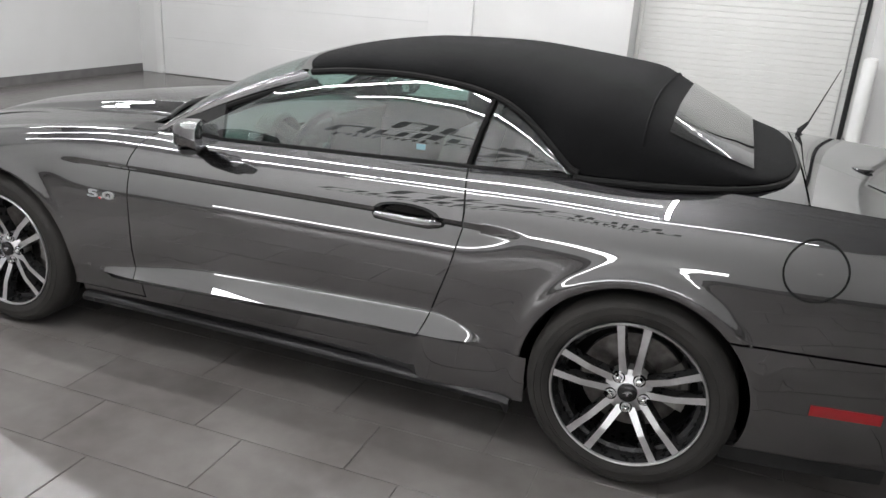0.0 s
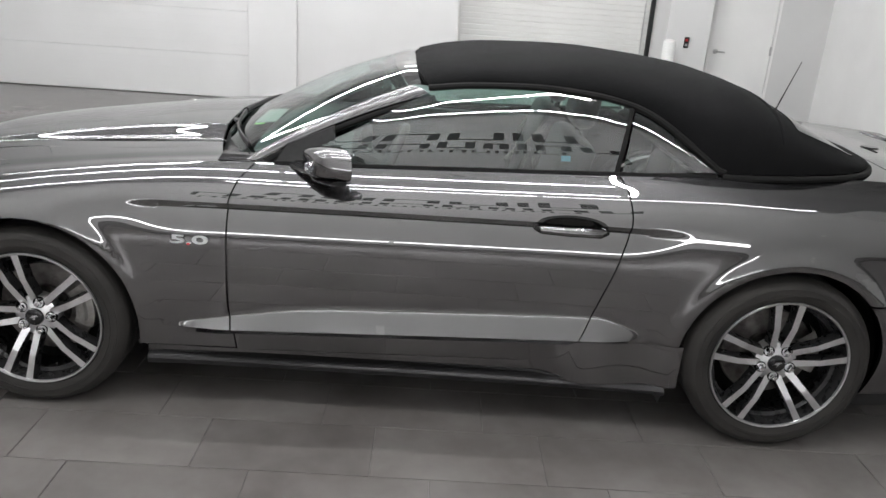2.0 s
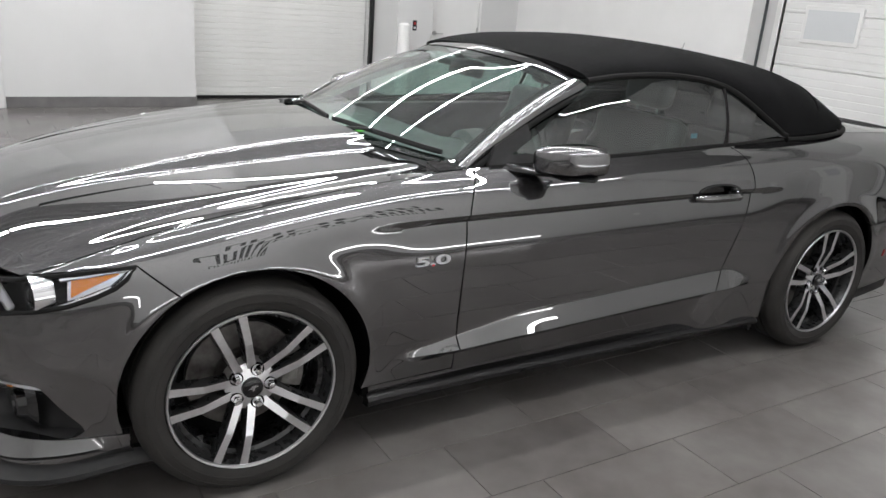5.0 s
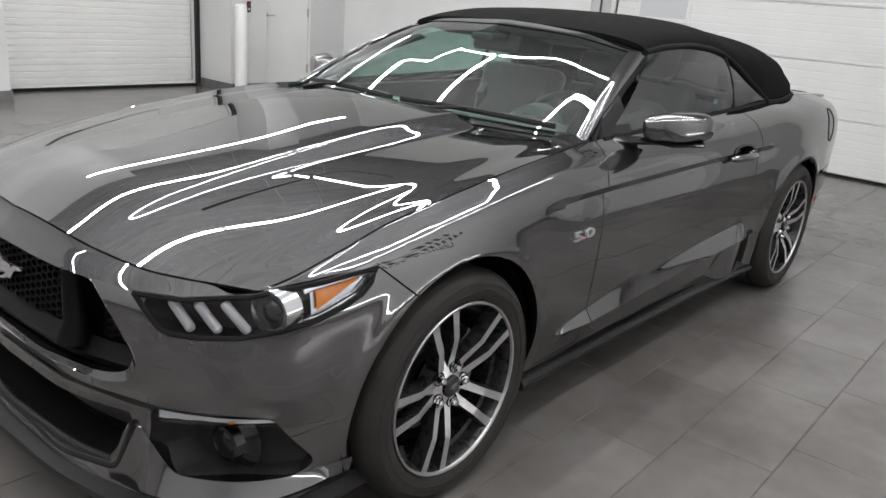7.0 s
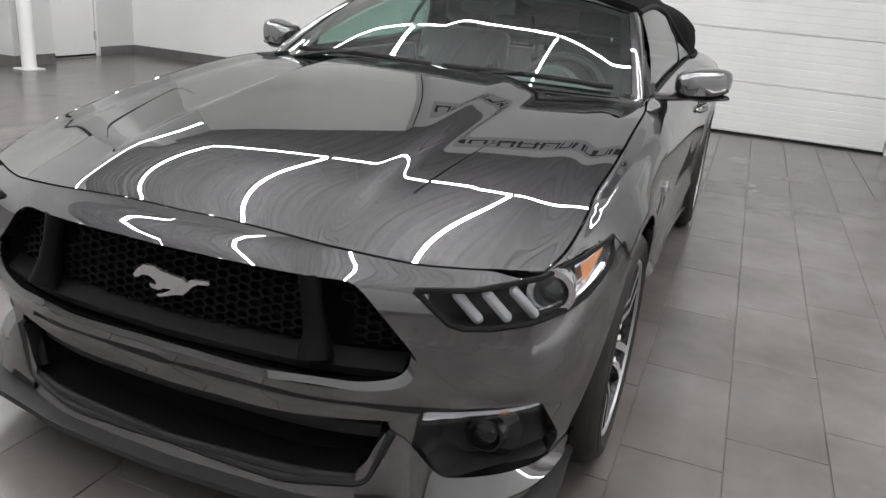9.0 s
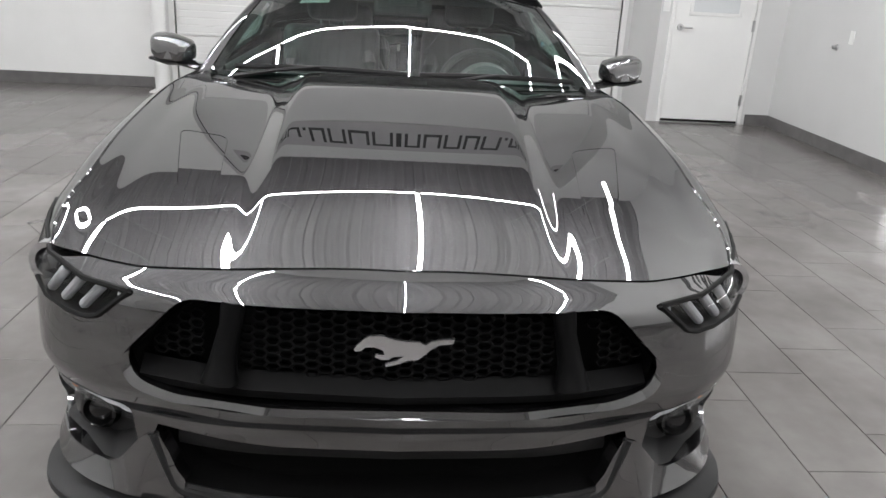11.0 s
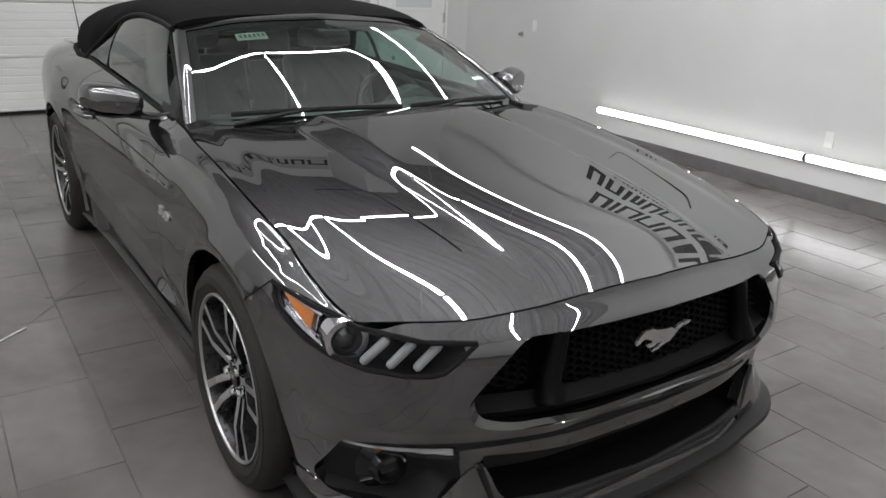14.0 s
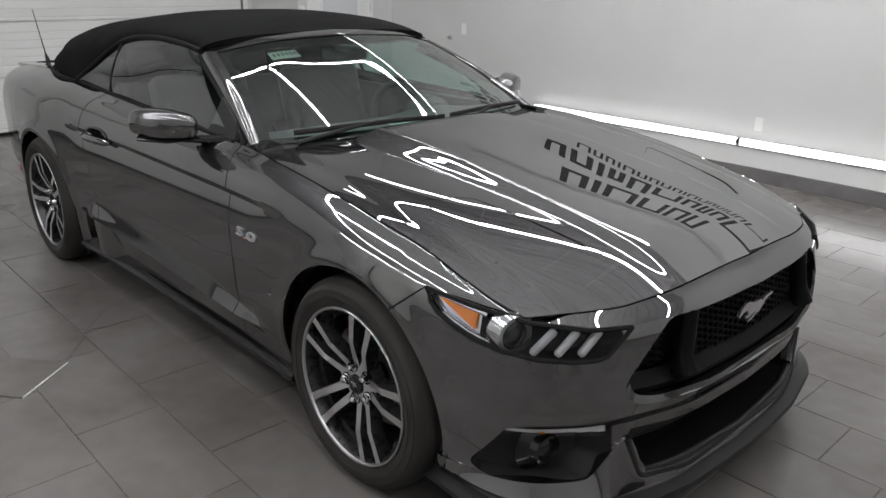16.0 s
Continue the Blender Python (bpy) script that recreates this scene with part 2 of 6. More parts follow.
fabric = textured(material("black_roof_fabric", (0.006, 0.006, 0.0065), 0.95, Specular_IOR_Level=0.12), (0.004, 0.004, 0.0043), (0.008, 0.008, 0.0085), 5, bump=0.35, bump_scale=900)
glass_front = pane("windscreen_glass", (0.68, 0.86, 0.80), 0.18)
glass_side = pane("side_glass", (0.50, 0.68, 0.625), 0.175)
glass_clear = pane("clear_lens", (0.93, 0.94, 0.95), 0.03)
mirror_glass = material("mirror_glass", (0.85, 0.86, 0.87), 0.01, 1.0)
amber = material("amber_lens", (0.55, 0.15, 0.004), 0.15, Coat_Weight=1.0)
red_lens = material("red_lens", (0.3, 0.008, 0.012), 0.15, Coat_Weight=1.0)
lamp_bar_white = material("frosted_lamp_bar", (0.33, 0.33, 0.335), 0.35)
reflector = material("lamp_reflector", (0.7, 0.7, 0.72), 0.12, 1.0)
leather = textured(material("dark_leather", (0.014, 0.014, 0.0145), 0.45), (0.010, 0.010, 0.0105), (0.019, 0.019, 0.0195), 25, bump=0.2, bump_scale=300)
leather_grey = textured(material("grey_leather", (0.020, 0.020, 0.020), 0.45), (0.016, 0.016, 0.016), (0.026, 0.026, 0.026), 25, bump=0.2, bump_scale=300)
dash_soft = textured(material("dashboard_plastic", (0.035, 0.036, 0.037), 0.6), (0.028, 0.029, 0.03), (0.044, 0.045, 0.046), 30, bump=0.15, bump_scale=500)
carpet = material("car_carpet", (0.015, 0.015, 0.015), 0.95)
paper = material("white_paper", (0.26, 0.29, 0.26), 0.7)
green_sticker = material("green_sticker", (0.18, 0.72, 0.06), 0.6)
blue_sticker = material("blue_sticker", (0.08, 0.30, 0.42), 0.6)
ink = material("black_ink", (0.02, 0.02, 0.02), 0.6)
badge_red = material("red_enamel", (0.5, 0.02, 0.03), 0.25)
wall_paint = textured(material("white_wall_paint", (0.619, 0.619, 0.615), 0.55), (0.593, 0.593, 0.589), (0.636, 0.636, 0.632), 1.2, bump=0.06, bump_scale=220, second=(0.5, 0.05))
# the white wall paint toned darker, standing in for weaker light
dimmed_paint = textured(material("dimmed_white_wall_paint", (0.570, 0.570, 0.565), 0.6), (0.541, 0.541, 0.537), (0.589, 0.589, 0.584), 1.2)
door_paint = textured(material("white_door_paint", (0.775, 0.775, 0.765), 0.4), (0.746, 0.746, 0.736), (0.795, 0.795, 0.785), 2.0)
shutter_paint = textured(material("off_white_shutter_enamel", (0.636, 0.636, 0.619), 0.42), (0.602, 0.602, 0.585), (0.662, 0.662, 0.645), 1.4)
base_grey = textured(material("grey_tile_skirting", (0.13, 0.125, 0.125), 0.45), (0.11, 0.106, 0.105), (0.15, 0.145, 0.143), 8)
ceiling_metal = textured(material("painted_roof_deck", (0.225, 0.225, 0.225), 0.55), (0.205, 0.205, 0.205), (0.245, 0.245, 0.245), 1.0)
tile_stone = textured(material("grey_porcelain_tile", (0.16, 0.15, 0.147), 0.35), (0.086, 0.076, 0.071), (0.245, 0.232, 0.226), 1.5, detail=7, bump=0.03, bump_scale=110, rough=(0.16, 0.30), vary=0.07, second=(11.0, 0.26), world_space=True, spread=(0.16, 0.9))
grout = textured(material("grout", (0.10, 0.092, 0.088), 0.8), (0.06, 0.056, 0.054), (0.20, 0.185, 0.178), 3)
board_grey = textured(material("grey_sign_board", (0.40, 0.40, 0.40), 0.5), (0.37, 0.37, 0.37), (0.43, 0.43, 0.43), 2.0)
sign_black = material("black_sign_vinyl", (0.015, 0.015, 0.015), 0.5)
tube_glow = glow("lit_tube", (0.99, 0.99, 1.0), TUBE_POWER)
# same tubes with power cut, to keep the wall beside them darker
dim_tube_glow = glow("dim_lit_tube", (0.99, 0.99, 1.0), TUBE_POWER * 0.45)
wall_tube_glow = glow("lit_wall_tube", (0.99, 0.99, 1.0), WALL_TUBE_POWER)
rubber_black = material("black_rubber_seal", (0.008, 0.008, 0.008), 0.7, Specular_IOR_Level=0.15)
rib_paint = material("pale_deck_rib", (0.242, 0.242, 0.242), 0.5)
signal_white = material("clear_signal_reflector", (0.72, 0.72, 0.73), 0.3)
badge_silver = material("bright_badge_silver", (0.5, 0.5, 0.51), 0.28, 0.6)
steel = material("brushed_steel", (0.5, 0.5, 0.5), 0.3, 1.0)

# ---- the room ----
SOUTH, EAST, DOOR_EAST, NORTH, WEST, CEIL = -3.93, 5.25, 4.3, 6.67, -7.0, 5.0


def structure(name, bm, mat, label, parent=None, category="wall"):
    ob = part(name, bm, mat, parent)
    return tagged(ob, label, category, kind="structure")


def wall(name, boxes, label, paint_of=None):
    bm = bmesh.new()
    for b in boxes:
        add_box(bm, *b)
    return structure(name, bm, paint_of or wall_paint, label)


wall("wall_south", [(WEST, DOOR_EAST + 0.15, SOUTH - 0.2, SOUTH, 0, CEIL)], "plain white painted wall with low lit tubes")
wall("wall_door", [(DOOR_EAST, DOOR_EAST + 0.15, SOUTH, -3.64, 0, CEIL), (DOOR_EAST, DOOR_EAST + 0.15, -2.73, -2.62, 0, CEIL),
                   (DOOR_EAST, DOOR_EAST + 0.15, -3.64, -2.73, 2.12, CEIL), (DOOR_EAST + 0.15, EAST + 0.2, -2.74, -2.62, 0, CEIL)],
     "white painted wall round the side door")
wall("wall_east", [(EAST, EAST + 0.2, -2.62, -2.5, 0, CEIL), (EAST, EAST + 0.2, 2.42, 2.6, 0, CEIL), (EAST, EAST + 0.2, -2.5, 2.42, 3.1, CEIL)],
     "white painted wall above the wide sectional door")
# light put into the colour: lighter door paint lifts this dim wall
wall("wall_northeast", [(5.0, 5.2, 2.6, NORTH + 0.2, 0, CEIL)], "white painted wall with grey skirting", door_paint)
wall("wall_north", [(3.4, 3.5, NORTH, NORTH + 0.2, 0, CEIL), (4.36, 5.0, NORTH, NORTH + 0.2, 0, CEIL), (3.5, 4.36, NORTH, NORTH + 0.2, 2.14, CEIL)],
     "white painted wall round the rear door")
wall("wall_pier", [(2.87, 3.4, 6.38, 7.3, 0, CEIL)], "white painted pier beside the roller shutter")
# shade put into the colour: darker white takes surplus light off this wall
wall("wall_northwest", [(WEST, 0.06, 6.45, 6.65, 0, CEIL), (0.06, 0.28, 6.45, 7.3, 0, CEIL), (0.28, 2.87, 7.1, 7.3, 3.2, CEIL)],
     "white painted block wall beside the roller shutter", dimmed_paint)
wall("wall_west", [(WEST - 0.2, WEST, SOUTH - 0.2, 7.3, 0, CEIL)], "plain white wall facing the car, toned darker to dim its light", dimmed_paint)


def ceiling_deck():
    bm = bmesh.new()
    w, h, lean = 0.3, 0.035, 0.05
    y = SOUTH - 0.1
    line = []
    while y < 7.4:
        line += [(y, CEIL), (y + w / 2 - lean, CEIL), (y + w / 2, CEIL + h), (y + w - lean, CEIL + h)]
        y += w
    lo = [bm.verts.new((WEST - 0.1, a, b)) for a, b in line]
    hi = [bm.verts.new((EAST + 0.2, a, b)) for a, b in line]
    for k in range(len(line) - 1):
        bm.faces.new((lo[k], hi[k], hi[k + 1], lo[k + 1]))
    add_box(bm, WEST - 0.1, EAST + 0.2, SOUTH - 0.1, 7.4, CEIL + 0.08, CEIL + 0.2)
    n = len(bm.faces)
    y = SOUTH
    while y < 7.2:
        add_box(bm, WEST, EAST, y, y + 0.022, CEIL - 0.02, CEIL - 0.002)
        y += 0.19
    bm.faces.ensure_lookup_table()
    for f in bm.faces[n:]:
        f.material_index = 1
    ob = structure("ceiling", bm, ceiling_metal, "dark ribbed metal roof deck ceiling with pale ribs", category="ceiling")
    ob.data.materials.append(rib_paint)
    return ob


ceiling_deck()

# skirting
skirt = bmesh.new()
H0 = 0.115
for b in [(WEST, DOOR_EAST, SOUTH, SOUTH + 0.012), (DOOR_EAST - 0.012, DOOR_EAST, SOUTH + 0.012, -3.68), (4.988, 5.0, 2.6, NORTH - 0.012),
          (2.87, 3.412, 6.368, 6.38), (3.4, 3.412, 6.38, NORTH), (2.858, 2.87, 6.368, 7.1), (4.4, 5.0, NORTH - 0.012, NORTH),
          (-1.69, 0.292, 6.438, 6.45), (0.28, 0.292, 6.45, 7.1), (WEST, WEST + 0.012, SOUTH + 0.012, 6.438)]:
    add_box(skirt, *b, 0, H0, 0.002)
structure("baseboard", skirt, base_grey, "dark grey tiled skirting along the walls", category="baseboard")


def roller_shutter():
    door = empty("door_1", (1.575, 7.12, 0), label="off-white slatted roller shutter, closed", category="shutter", kind="structure")
    one = bmesh.new()
    pts = [(0.0, 0.0), (-0.004, 0.004), (-0.0055, 0.03), (-0.0045, 0.062), (0.0, 0.066), (0.003, 0.069), (0.003, 0.072)]
    lo = [one.verts.new((0.3, 7.12 + a, b)) for a, b in pts]
    hi = [one.verts.new((2.85, 7.12 + a, b)) for a, b in pts]
    for k in range(len(pts) - 1):
        one.faces.new((lo[k], hi[k], hi[k + 1], lo[k + 1]))
    bmesh.ops.recalc_face_normals(one, faces=one.faces)
    if one.faces[0].normal.y > 0:
        bmesh.ops.reverse_faces(one, faces=one.faces)
    first = part("slat", one, shutter_paint, door)
    for k in range(1, 44):
        ob = first.copy()
        scene.collection.objects.link(ob)
        ob.location = first.location + Vector((0, 0, 0.072 * k))
    for x in (0.285, 2.815):
        part("guide_rail", box(x, x + 0.05, 7.06, 7.14, 0, 3.2, 0.004), shutter_paint if x < 1 else trim_black, door)
    part("bottom_bar", box(0.33, 2.82, 7.085, 7.135, 0.0, 0.035, 0.004), rubber_black, door, "black rubber bottom seal")
    part("backing", box(0.3, 2.85, 7.14, 7.15, 0, 3.2), shutter_paint, door)
    part("pull_chain", tube([(2.74, 7.07, 0.1), (2.74, 7.07, 3.1)], 0.008, 6), steel, door)
    return door


roller_shutter()


def sectional_door():
    door = empty("door_2", (EAST + 0.05, 0, 0), label="white insulated sectional overhead door, closed, with small windows", category="garage door", kind="structure")
    x, rows = EAST + 0.03, 6
    h = 0.52
    for k in range(rows):
        bm = bmesh.new()
        prof = [(0, 0.003), (-0.008, 0.012)]
        for j in range(6):
            z0 = 0.03 + j * (h - 0.06) / 6
            prof += [(-0.008, z0), (-0.004, z0 + 0.004), (-0.004, z0 + 0.012), (-0.008, z0 + 0.016)]
        prof += [(-0.008, h - 0.012), (0, h - 0.003), (0.02, h - 0.003)]
        lo = [bm.verts.new((x + a, -2.49, 0.02 + k * h + b)) for a, b in prof]
        hi = [bm.verts.new((x + a, 2.41, 0.02 + k * h + b)) for a, b in prof]
        for j in range(len(prof) - 1):
            bm.faces.new((lo[j], hi[j], hi[j + 1], lo[j + 1]))
        bmesh.ops.recalc_face_normals(bm, faces=bm.faces)
        if sum(f.normal.x for f in bm.faces) > 0:
            bmesh.ops.reverse_faces(bm, faces=bm.faces)
        part("panel", bm, door_paint, door)
    part("backing", box(x + 0.02, x + 0.05, -2.5, 2.42, 0, 3.12), door_paint, door)
    part("bottom_seal", box(x - 0.02, x + 0.03, -2.5, 2.42, 0, 0.022, 0.004), rubber_black, door, "black rubber bottom seal")
    for y in (1.85,):
        fr = part("window_frame", box(x - 0.03, x - 0.008, y - 0.31, y + 0.31, 1.30, 1.66, 0.006), door_paint, door)
        part("window_pane", box(x - 0.034, x - 0.03, y - 0.27, y + 0.27, 1.34, 1.62), material_pane, fr, "frosted grey window pane")
    for y in (-2.56, 2.42):
        part("jamb", box(EAST - 0.02, EAST + 0.06, y, y + 0.06, 0, 3.12, 0.004), door_paint, door)
    return door


material_pane = material("frosted_pane", (0.62, 0.64, 0.65), 0.25)
sectional_door()


def north_door():
    door = empty("door_5", (-4.4, 6.4, 0), label="white ribbed overhead door, closed, in the block wall", category="garage door", kind="structure")
    for k in range(6):
        z0 = 0.01 + 0.53 * k
        part("panel", box(-6.55, -2.3, 6.415, 6.44, z0, z0 + 0.528, 0.002), wall_paint, door)
        for j in range(1, 5):
            part("rib", box(-6.55, -2.3, 6.4135, 6.415, z0 + 0.105 * j, z0 + 0.105 * j + 0.02, 0.0007), wall_paint, door)
    for x in (-6.68, -2.3):
        part("jamb", box(x, x + (0.12 if x < -3 else 0.6), 6.395, 6.449, 0, 3.3, 0.004), wall_paint, door)
    return door


north_door()


def hinged_door(name, across, y0, y1, face, axis, hinge_low, window, label):
    """A flush door in a frame. axis x: the wall faces west; axis y: it faces south."""
    door = empty(name, (face, (y0 + y1) / 2, 0) if axis == "x" else ((y0 + y1) / 2, face, 0), label=label, category="door", kind="structure")

    def put(a0, a1, d0, d1, z0, z1, bev=0.003):
        return box(face + d0, face + d1, a0, a1, z0, z1, bev) if axis == "x" else box(a0, a1, face + d0, face + d1, z0, z1, bev)
    part("leaf", put(y0 + 0.04, y1 - 0.04, 0.004, 0.048, 0.012, 2.06), door_paint, door)
    for a in (y0, y1 - 0.035):
        part("frame_jamb", put(a, a + 0.035, -0.012, 0.1, 0, 2.1), door_paint, door)
    part("frame_head", put(y0, y1, -0.012, 0.1, 2.1, 2.135), door_paint, door)
    part("threshold", put(y0 + 0.035, y1 - 0.035, -0.01, 0.09, 0, 0.01, 0.002), steel, door)
    part("sweep", put(y0 + 0.045, y1 - 0.045, -0.004, 0.004, 0.012, 0.035, 0.001), rubber_black, door)
    hx = y0 + 0.025 if hinge_low else y1 - 0.055
    for z in (0.2, 0.95, 1.75):
        part("hinge", put(hx, hx + 0.03, -0.012, 0.006, z, z + 0.11, 0.002), steel, door)
    kx = y1 - 0.11 if hinge_low else y0 + 0.11
    if axis == "x":
        rose = lathe([(0.0, -0.014), (0.03, -0.014), (0.033, 0.0), (0.033, 0.006)], 24, Matrix.Translation((face, kx, 0.96)) @ pose(0, 0, 0, 0, 0, -90))
        lever = tube([(face - 0.012, kx, 0.96), (face - 0.05, kx, 0.96), (face - 0.052, kx - 0.03, 0.96), (face - 0.05, kx - 0.11, 0.958)], 0.009, 8)
    else:
        rose = lathe([(0.0, -0.014), (0.03, -0.014), (0.033, 0.0), (0.033, 0.006)], 24, Matrix.Translation((kx, face, 0.96)))
        lever = tube([(kx, face - 0.012, 0.96), (kx, face - 0.05, 0.96), (kx + 0.03, face - 0.052, 0.96), (kx + 0.11, face - 0.05, 0.958)], 0.009, 8)
    handle = part("lever_handle", lever, steel, door, "brushed steel lever handle")
    part("rose", rose, steel, handle)
    if window:
        mid = (y0 + y1) / 2
        fr = part("window_frame", put(mid - 0.27, mid + 0.27, -0.004, 0.004, 1.08, 1.75), door_paint, door)
        part("window_pane", put(mid - 0.235, mid + 0.235, -0.008, -0.004, 1.115, 1.715, 0.001), material_pane, fr, "frosted grey window pane")
    return door


hinged_door("door_3", 0, -3.64, -2.73, DOOR_EAST, "x", True, True, "white side door with a frosted window and lever handle")
hinged_door("door_4", 0, 3.5, 4.36, NORTH, "y", False, False, "plain white rear door with steel hinges, closed")


UPRIGHT = Matrix(((1, 0, 0, 0), (0, 0, 1, 0), (0, 1, 0, 0), (0, 0, 0, 1)))


def bollard(x, y, h=1.1, r=0.075):
    ob = empty("bollard", (x, y, 0), label="white painted steel bollard standing on a floor plate", category="bollard", group="bollards by the doors")
    part("post", lathe([(0, h), (r * 0.6, h - 0.005), (r * 0.95, h - 0.025), (r, h - 0.05), (r, 0.012)], 32, Matrix.Translation((x, y, 0)) @ UPRIGHT), door_paint, ob)
    part("floor_plate", box(x - r * 1.5, x + r * 1.5, y - r * 1.5, y + r * 1.5, 0, 0.014, 0.003), door_paint, ob)
    return ob


bollard(2.86, 6.16)
bollard(4.75, 2.45)


def wall_plate(name, x, y, z, axis, label, dark=False, w=0.07, h=0.115):
    ob = empty(name, (x, y, z), label=label, category="switch" if "switch" in name else "socket")

    def put(a0, a1, d0, d1, z0, z1, bev=0.002):
        if axis == "x":
            return box(x - d1, x - d0, y + a0, y + a1, z + z0, z + z1, bev)
        s = 1 if axis == "south" else -1
        return box(x + a0, x + a1, min(y + s * d0, y + s * d1), max(y + s * d0, y + s * d1), z + z0, z + z1, bev)
    part("plate", put(-w / 2, w / 2, 0, 0.007, -h / 2, h / 2), gloss_black if dark else door_paint, ob)
    for k in (-1, 1):
        part("insert", put(-w * 0.28, w * 0.28, 0.007, 0.01, k * h * 0.22 - 0.016, k * h * 0.22 + 0.016, 0.001), door_paint if not dark else (red_lens if k > 0 else steel), ob)
    return ob


wall_plate("light_switch", 5.0, 3.2, 1.02, "x", "white twin light switch plate on the wall")
wall_plate("light_switch", DOOR_EAST, -2.675, 1.16, "x", "small white light switch plate beside the door")
wall_plate("control_switch", 3.13, 6.38, 1.06, "y", "black door control box with a red button", True, 0.06, 0.13)
wall_plate("power_socket", 3.07, SOUTH, 1.01, "south", "white wall socket plate on the white wall")
wall_plate("power_socket", -0.33, SOUTH, 0.47, "south", "white wall socket plate above the lit tube")
stop = empty("door_stop", (3.28, SOUTH, 0.91), label="small steel wall-mounted door stop", category="door stop")
part("stem", lathe([(0, 0.05), (0.012, 0.05), (0.015, 0.04), (0.013, 0.012), (0.026, 0.008), (0.028, 0.0)], 20, Matrix.Translation((3.28, SOUTH, 0.91))), steel, stop)


def tube_lamp(p, q, mat=None, r=0.0195, group="ceiling tubes", label="long white lit tube lamp hung under the ceiling"):
    p, q = Vector(p), Vector(q)
    way = (q - p).normalized()
    ob = empty("tube_lamp", (p + q) / 2, label=label, category="lamp", group=group)
    part("lit_tube", tube([p + way * 0.012, p + way * 0.02, q - way * 0.02, q - way * 0.012], [r * 0.8, r, r, r * 0.8], 14), mat or tube_glow, ob)
    for a, b in ((p, p + way * 0.012), (q - way * 0.012, q)):
        part("end_cap", tube([a, b], r * 0.75, 14), door_paint, ob)
    return ob



# ---- the car: its surfaces ----
# nose towards -x, left side towards -y; the wheels stand at x = -1.36 and 1.36
PLAN = [(-2.20, 0.0), (-2.186, 0.30), (-2.125, 0.55), (-2.055, 0.70), (-1.965, 0.80), (-1.83, 0.872), (-1.66, 0.908), (-1.36, 0.922), (-1.0, 0.915), (-0.5, 0.905),
        (0.0, 0.905), (0.5, 0.908), (0.9, 0.920), (1.36, 0.948), (1.7, 0.938), (2.0, 0.905), (2.3, 0.84), (2.44, 0.70), (2.53, 0.42), (2.56, 0.0)]
REAR_X = 1.383
chord = [0.0]
for (xa, ya), (xb, yb) in zip(PLAN, PLAN[1:]):
    chord.append(chord[-1] + math.hypot(xb - xa, yb - ya))
plan_x, plan_y = curve_of(chord, [p[0] for p in PLAN]), curve_of(chord, [p[1] for p in PLAN])
S_ALL = np.linspace(0, chord[-1], 1200)
PX = np.array([plan_x(s) for s in S_ALL])
PY = np.array([plan_y(s) for s in S_ALL])
NX, NY = np.gradient(PY), -np.gradient(PX)
LEN = np.hypot(NX, NY)
NX, NY = -NX / LEN, -NY / LEN
kernel = np.ones(25) / 25
for arr in (NX, NY):
    arr[:] = np.convolve(np.pad(arr, 12, mode="edge"), kernel, "valid")


def s_of(x):
    return float(np.interp(x, PX, S_ALL))


top_edge = curve_of([-2.2, -2.08, -2.0, -1.93, -1.8, -1.54, -1.2, -0.85, -0.63, -0.3, 0.0, 0.7, 1.1, 1.6, 2.0, 2.45], [0.66, 0.70, 0.724, 0.745, 0.785, 0.845, 0.90, 0.94, 0.953, 0.958, 0.966, 0.988, 1.006, 1.018, 1.004, 0.975])
shoulder = curve_of([-2.1, -1.93, -1.54, -0.85, -0.63, 0.0, 0.7, 1.1, 1.4, 2.0, 2.45], [0.06, 0.06, 0.105, 0.10, 0.115, 0.13, 0.142, 0.155, 0.19, 0.17, 0.14])
round_off = curve_of([-0.5, 0.0, 0.02, 0.045, 0.08, 0.12, 0.18, 0.26, 1.0], [1.0, 1.0, 0.68, 0.40, 0.20, 0.09, 0.025, 0.0, 0.0])
tuck = curve_of([0.10, 0.18, 0.24, 0.30, 0.36, 0.42, 0.52, 0.62, 0.72, 2.0], [0.085, 0.068, 0.050, 0.037, 0.024, 0.014, 0.006, 0.002, 0.0, 0.0])
nose_in = curve_of([0.10, 0.17, 0.24, 0.32, 0.40, 0.455, 0.492, 0.56, 0.62, 0.68, 0.72, 0.75, 0.80], [0.02, 0.0, 0.016, 0.020, 0.019, -0.002, -0.014, -0.011, -0.004, 0.005, 0.018, 0.036, 0.075])


def ledge_z(x):
    return 0.352 + 0.035 * (x + 0.53)


def ledge_h(x):
    return 0.02 + 0.070 * fade(x, -0.92, -0.25, 0.68, 0.92)


def crease_z(x):
    return 0.83 + 0.004 * x


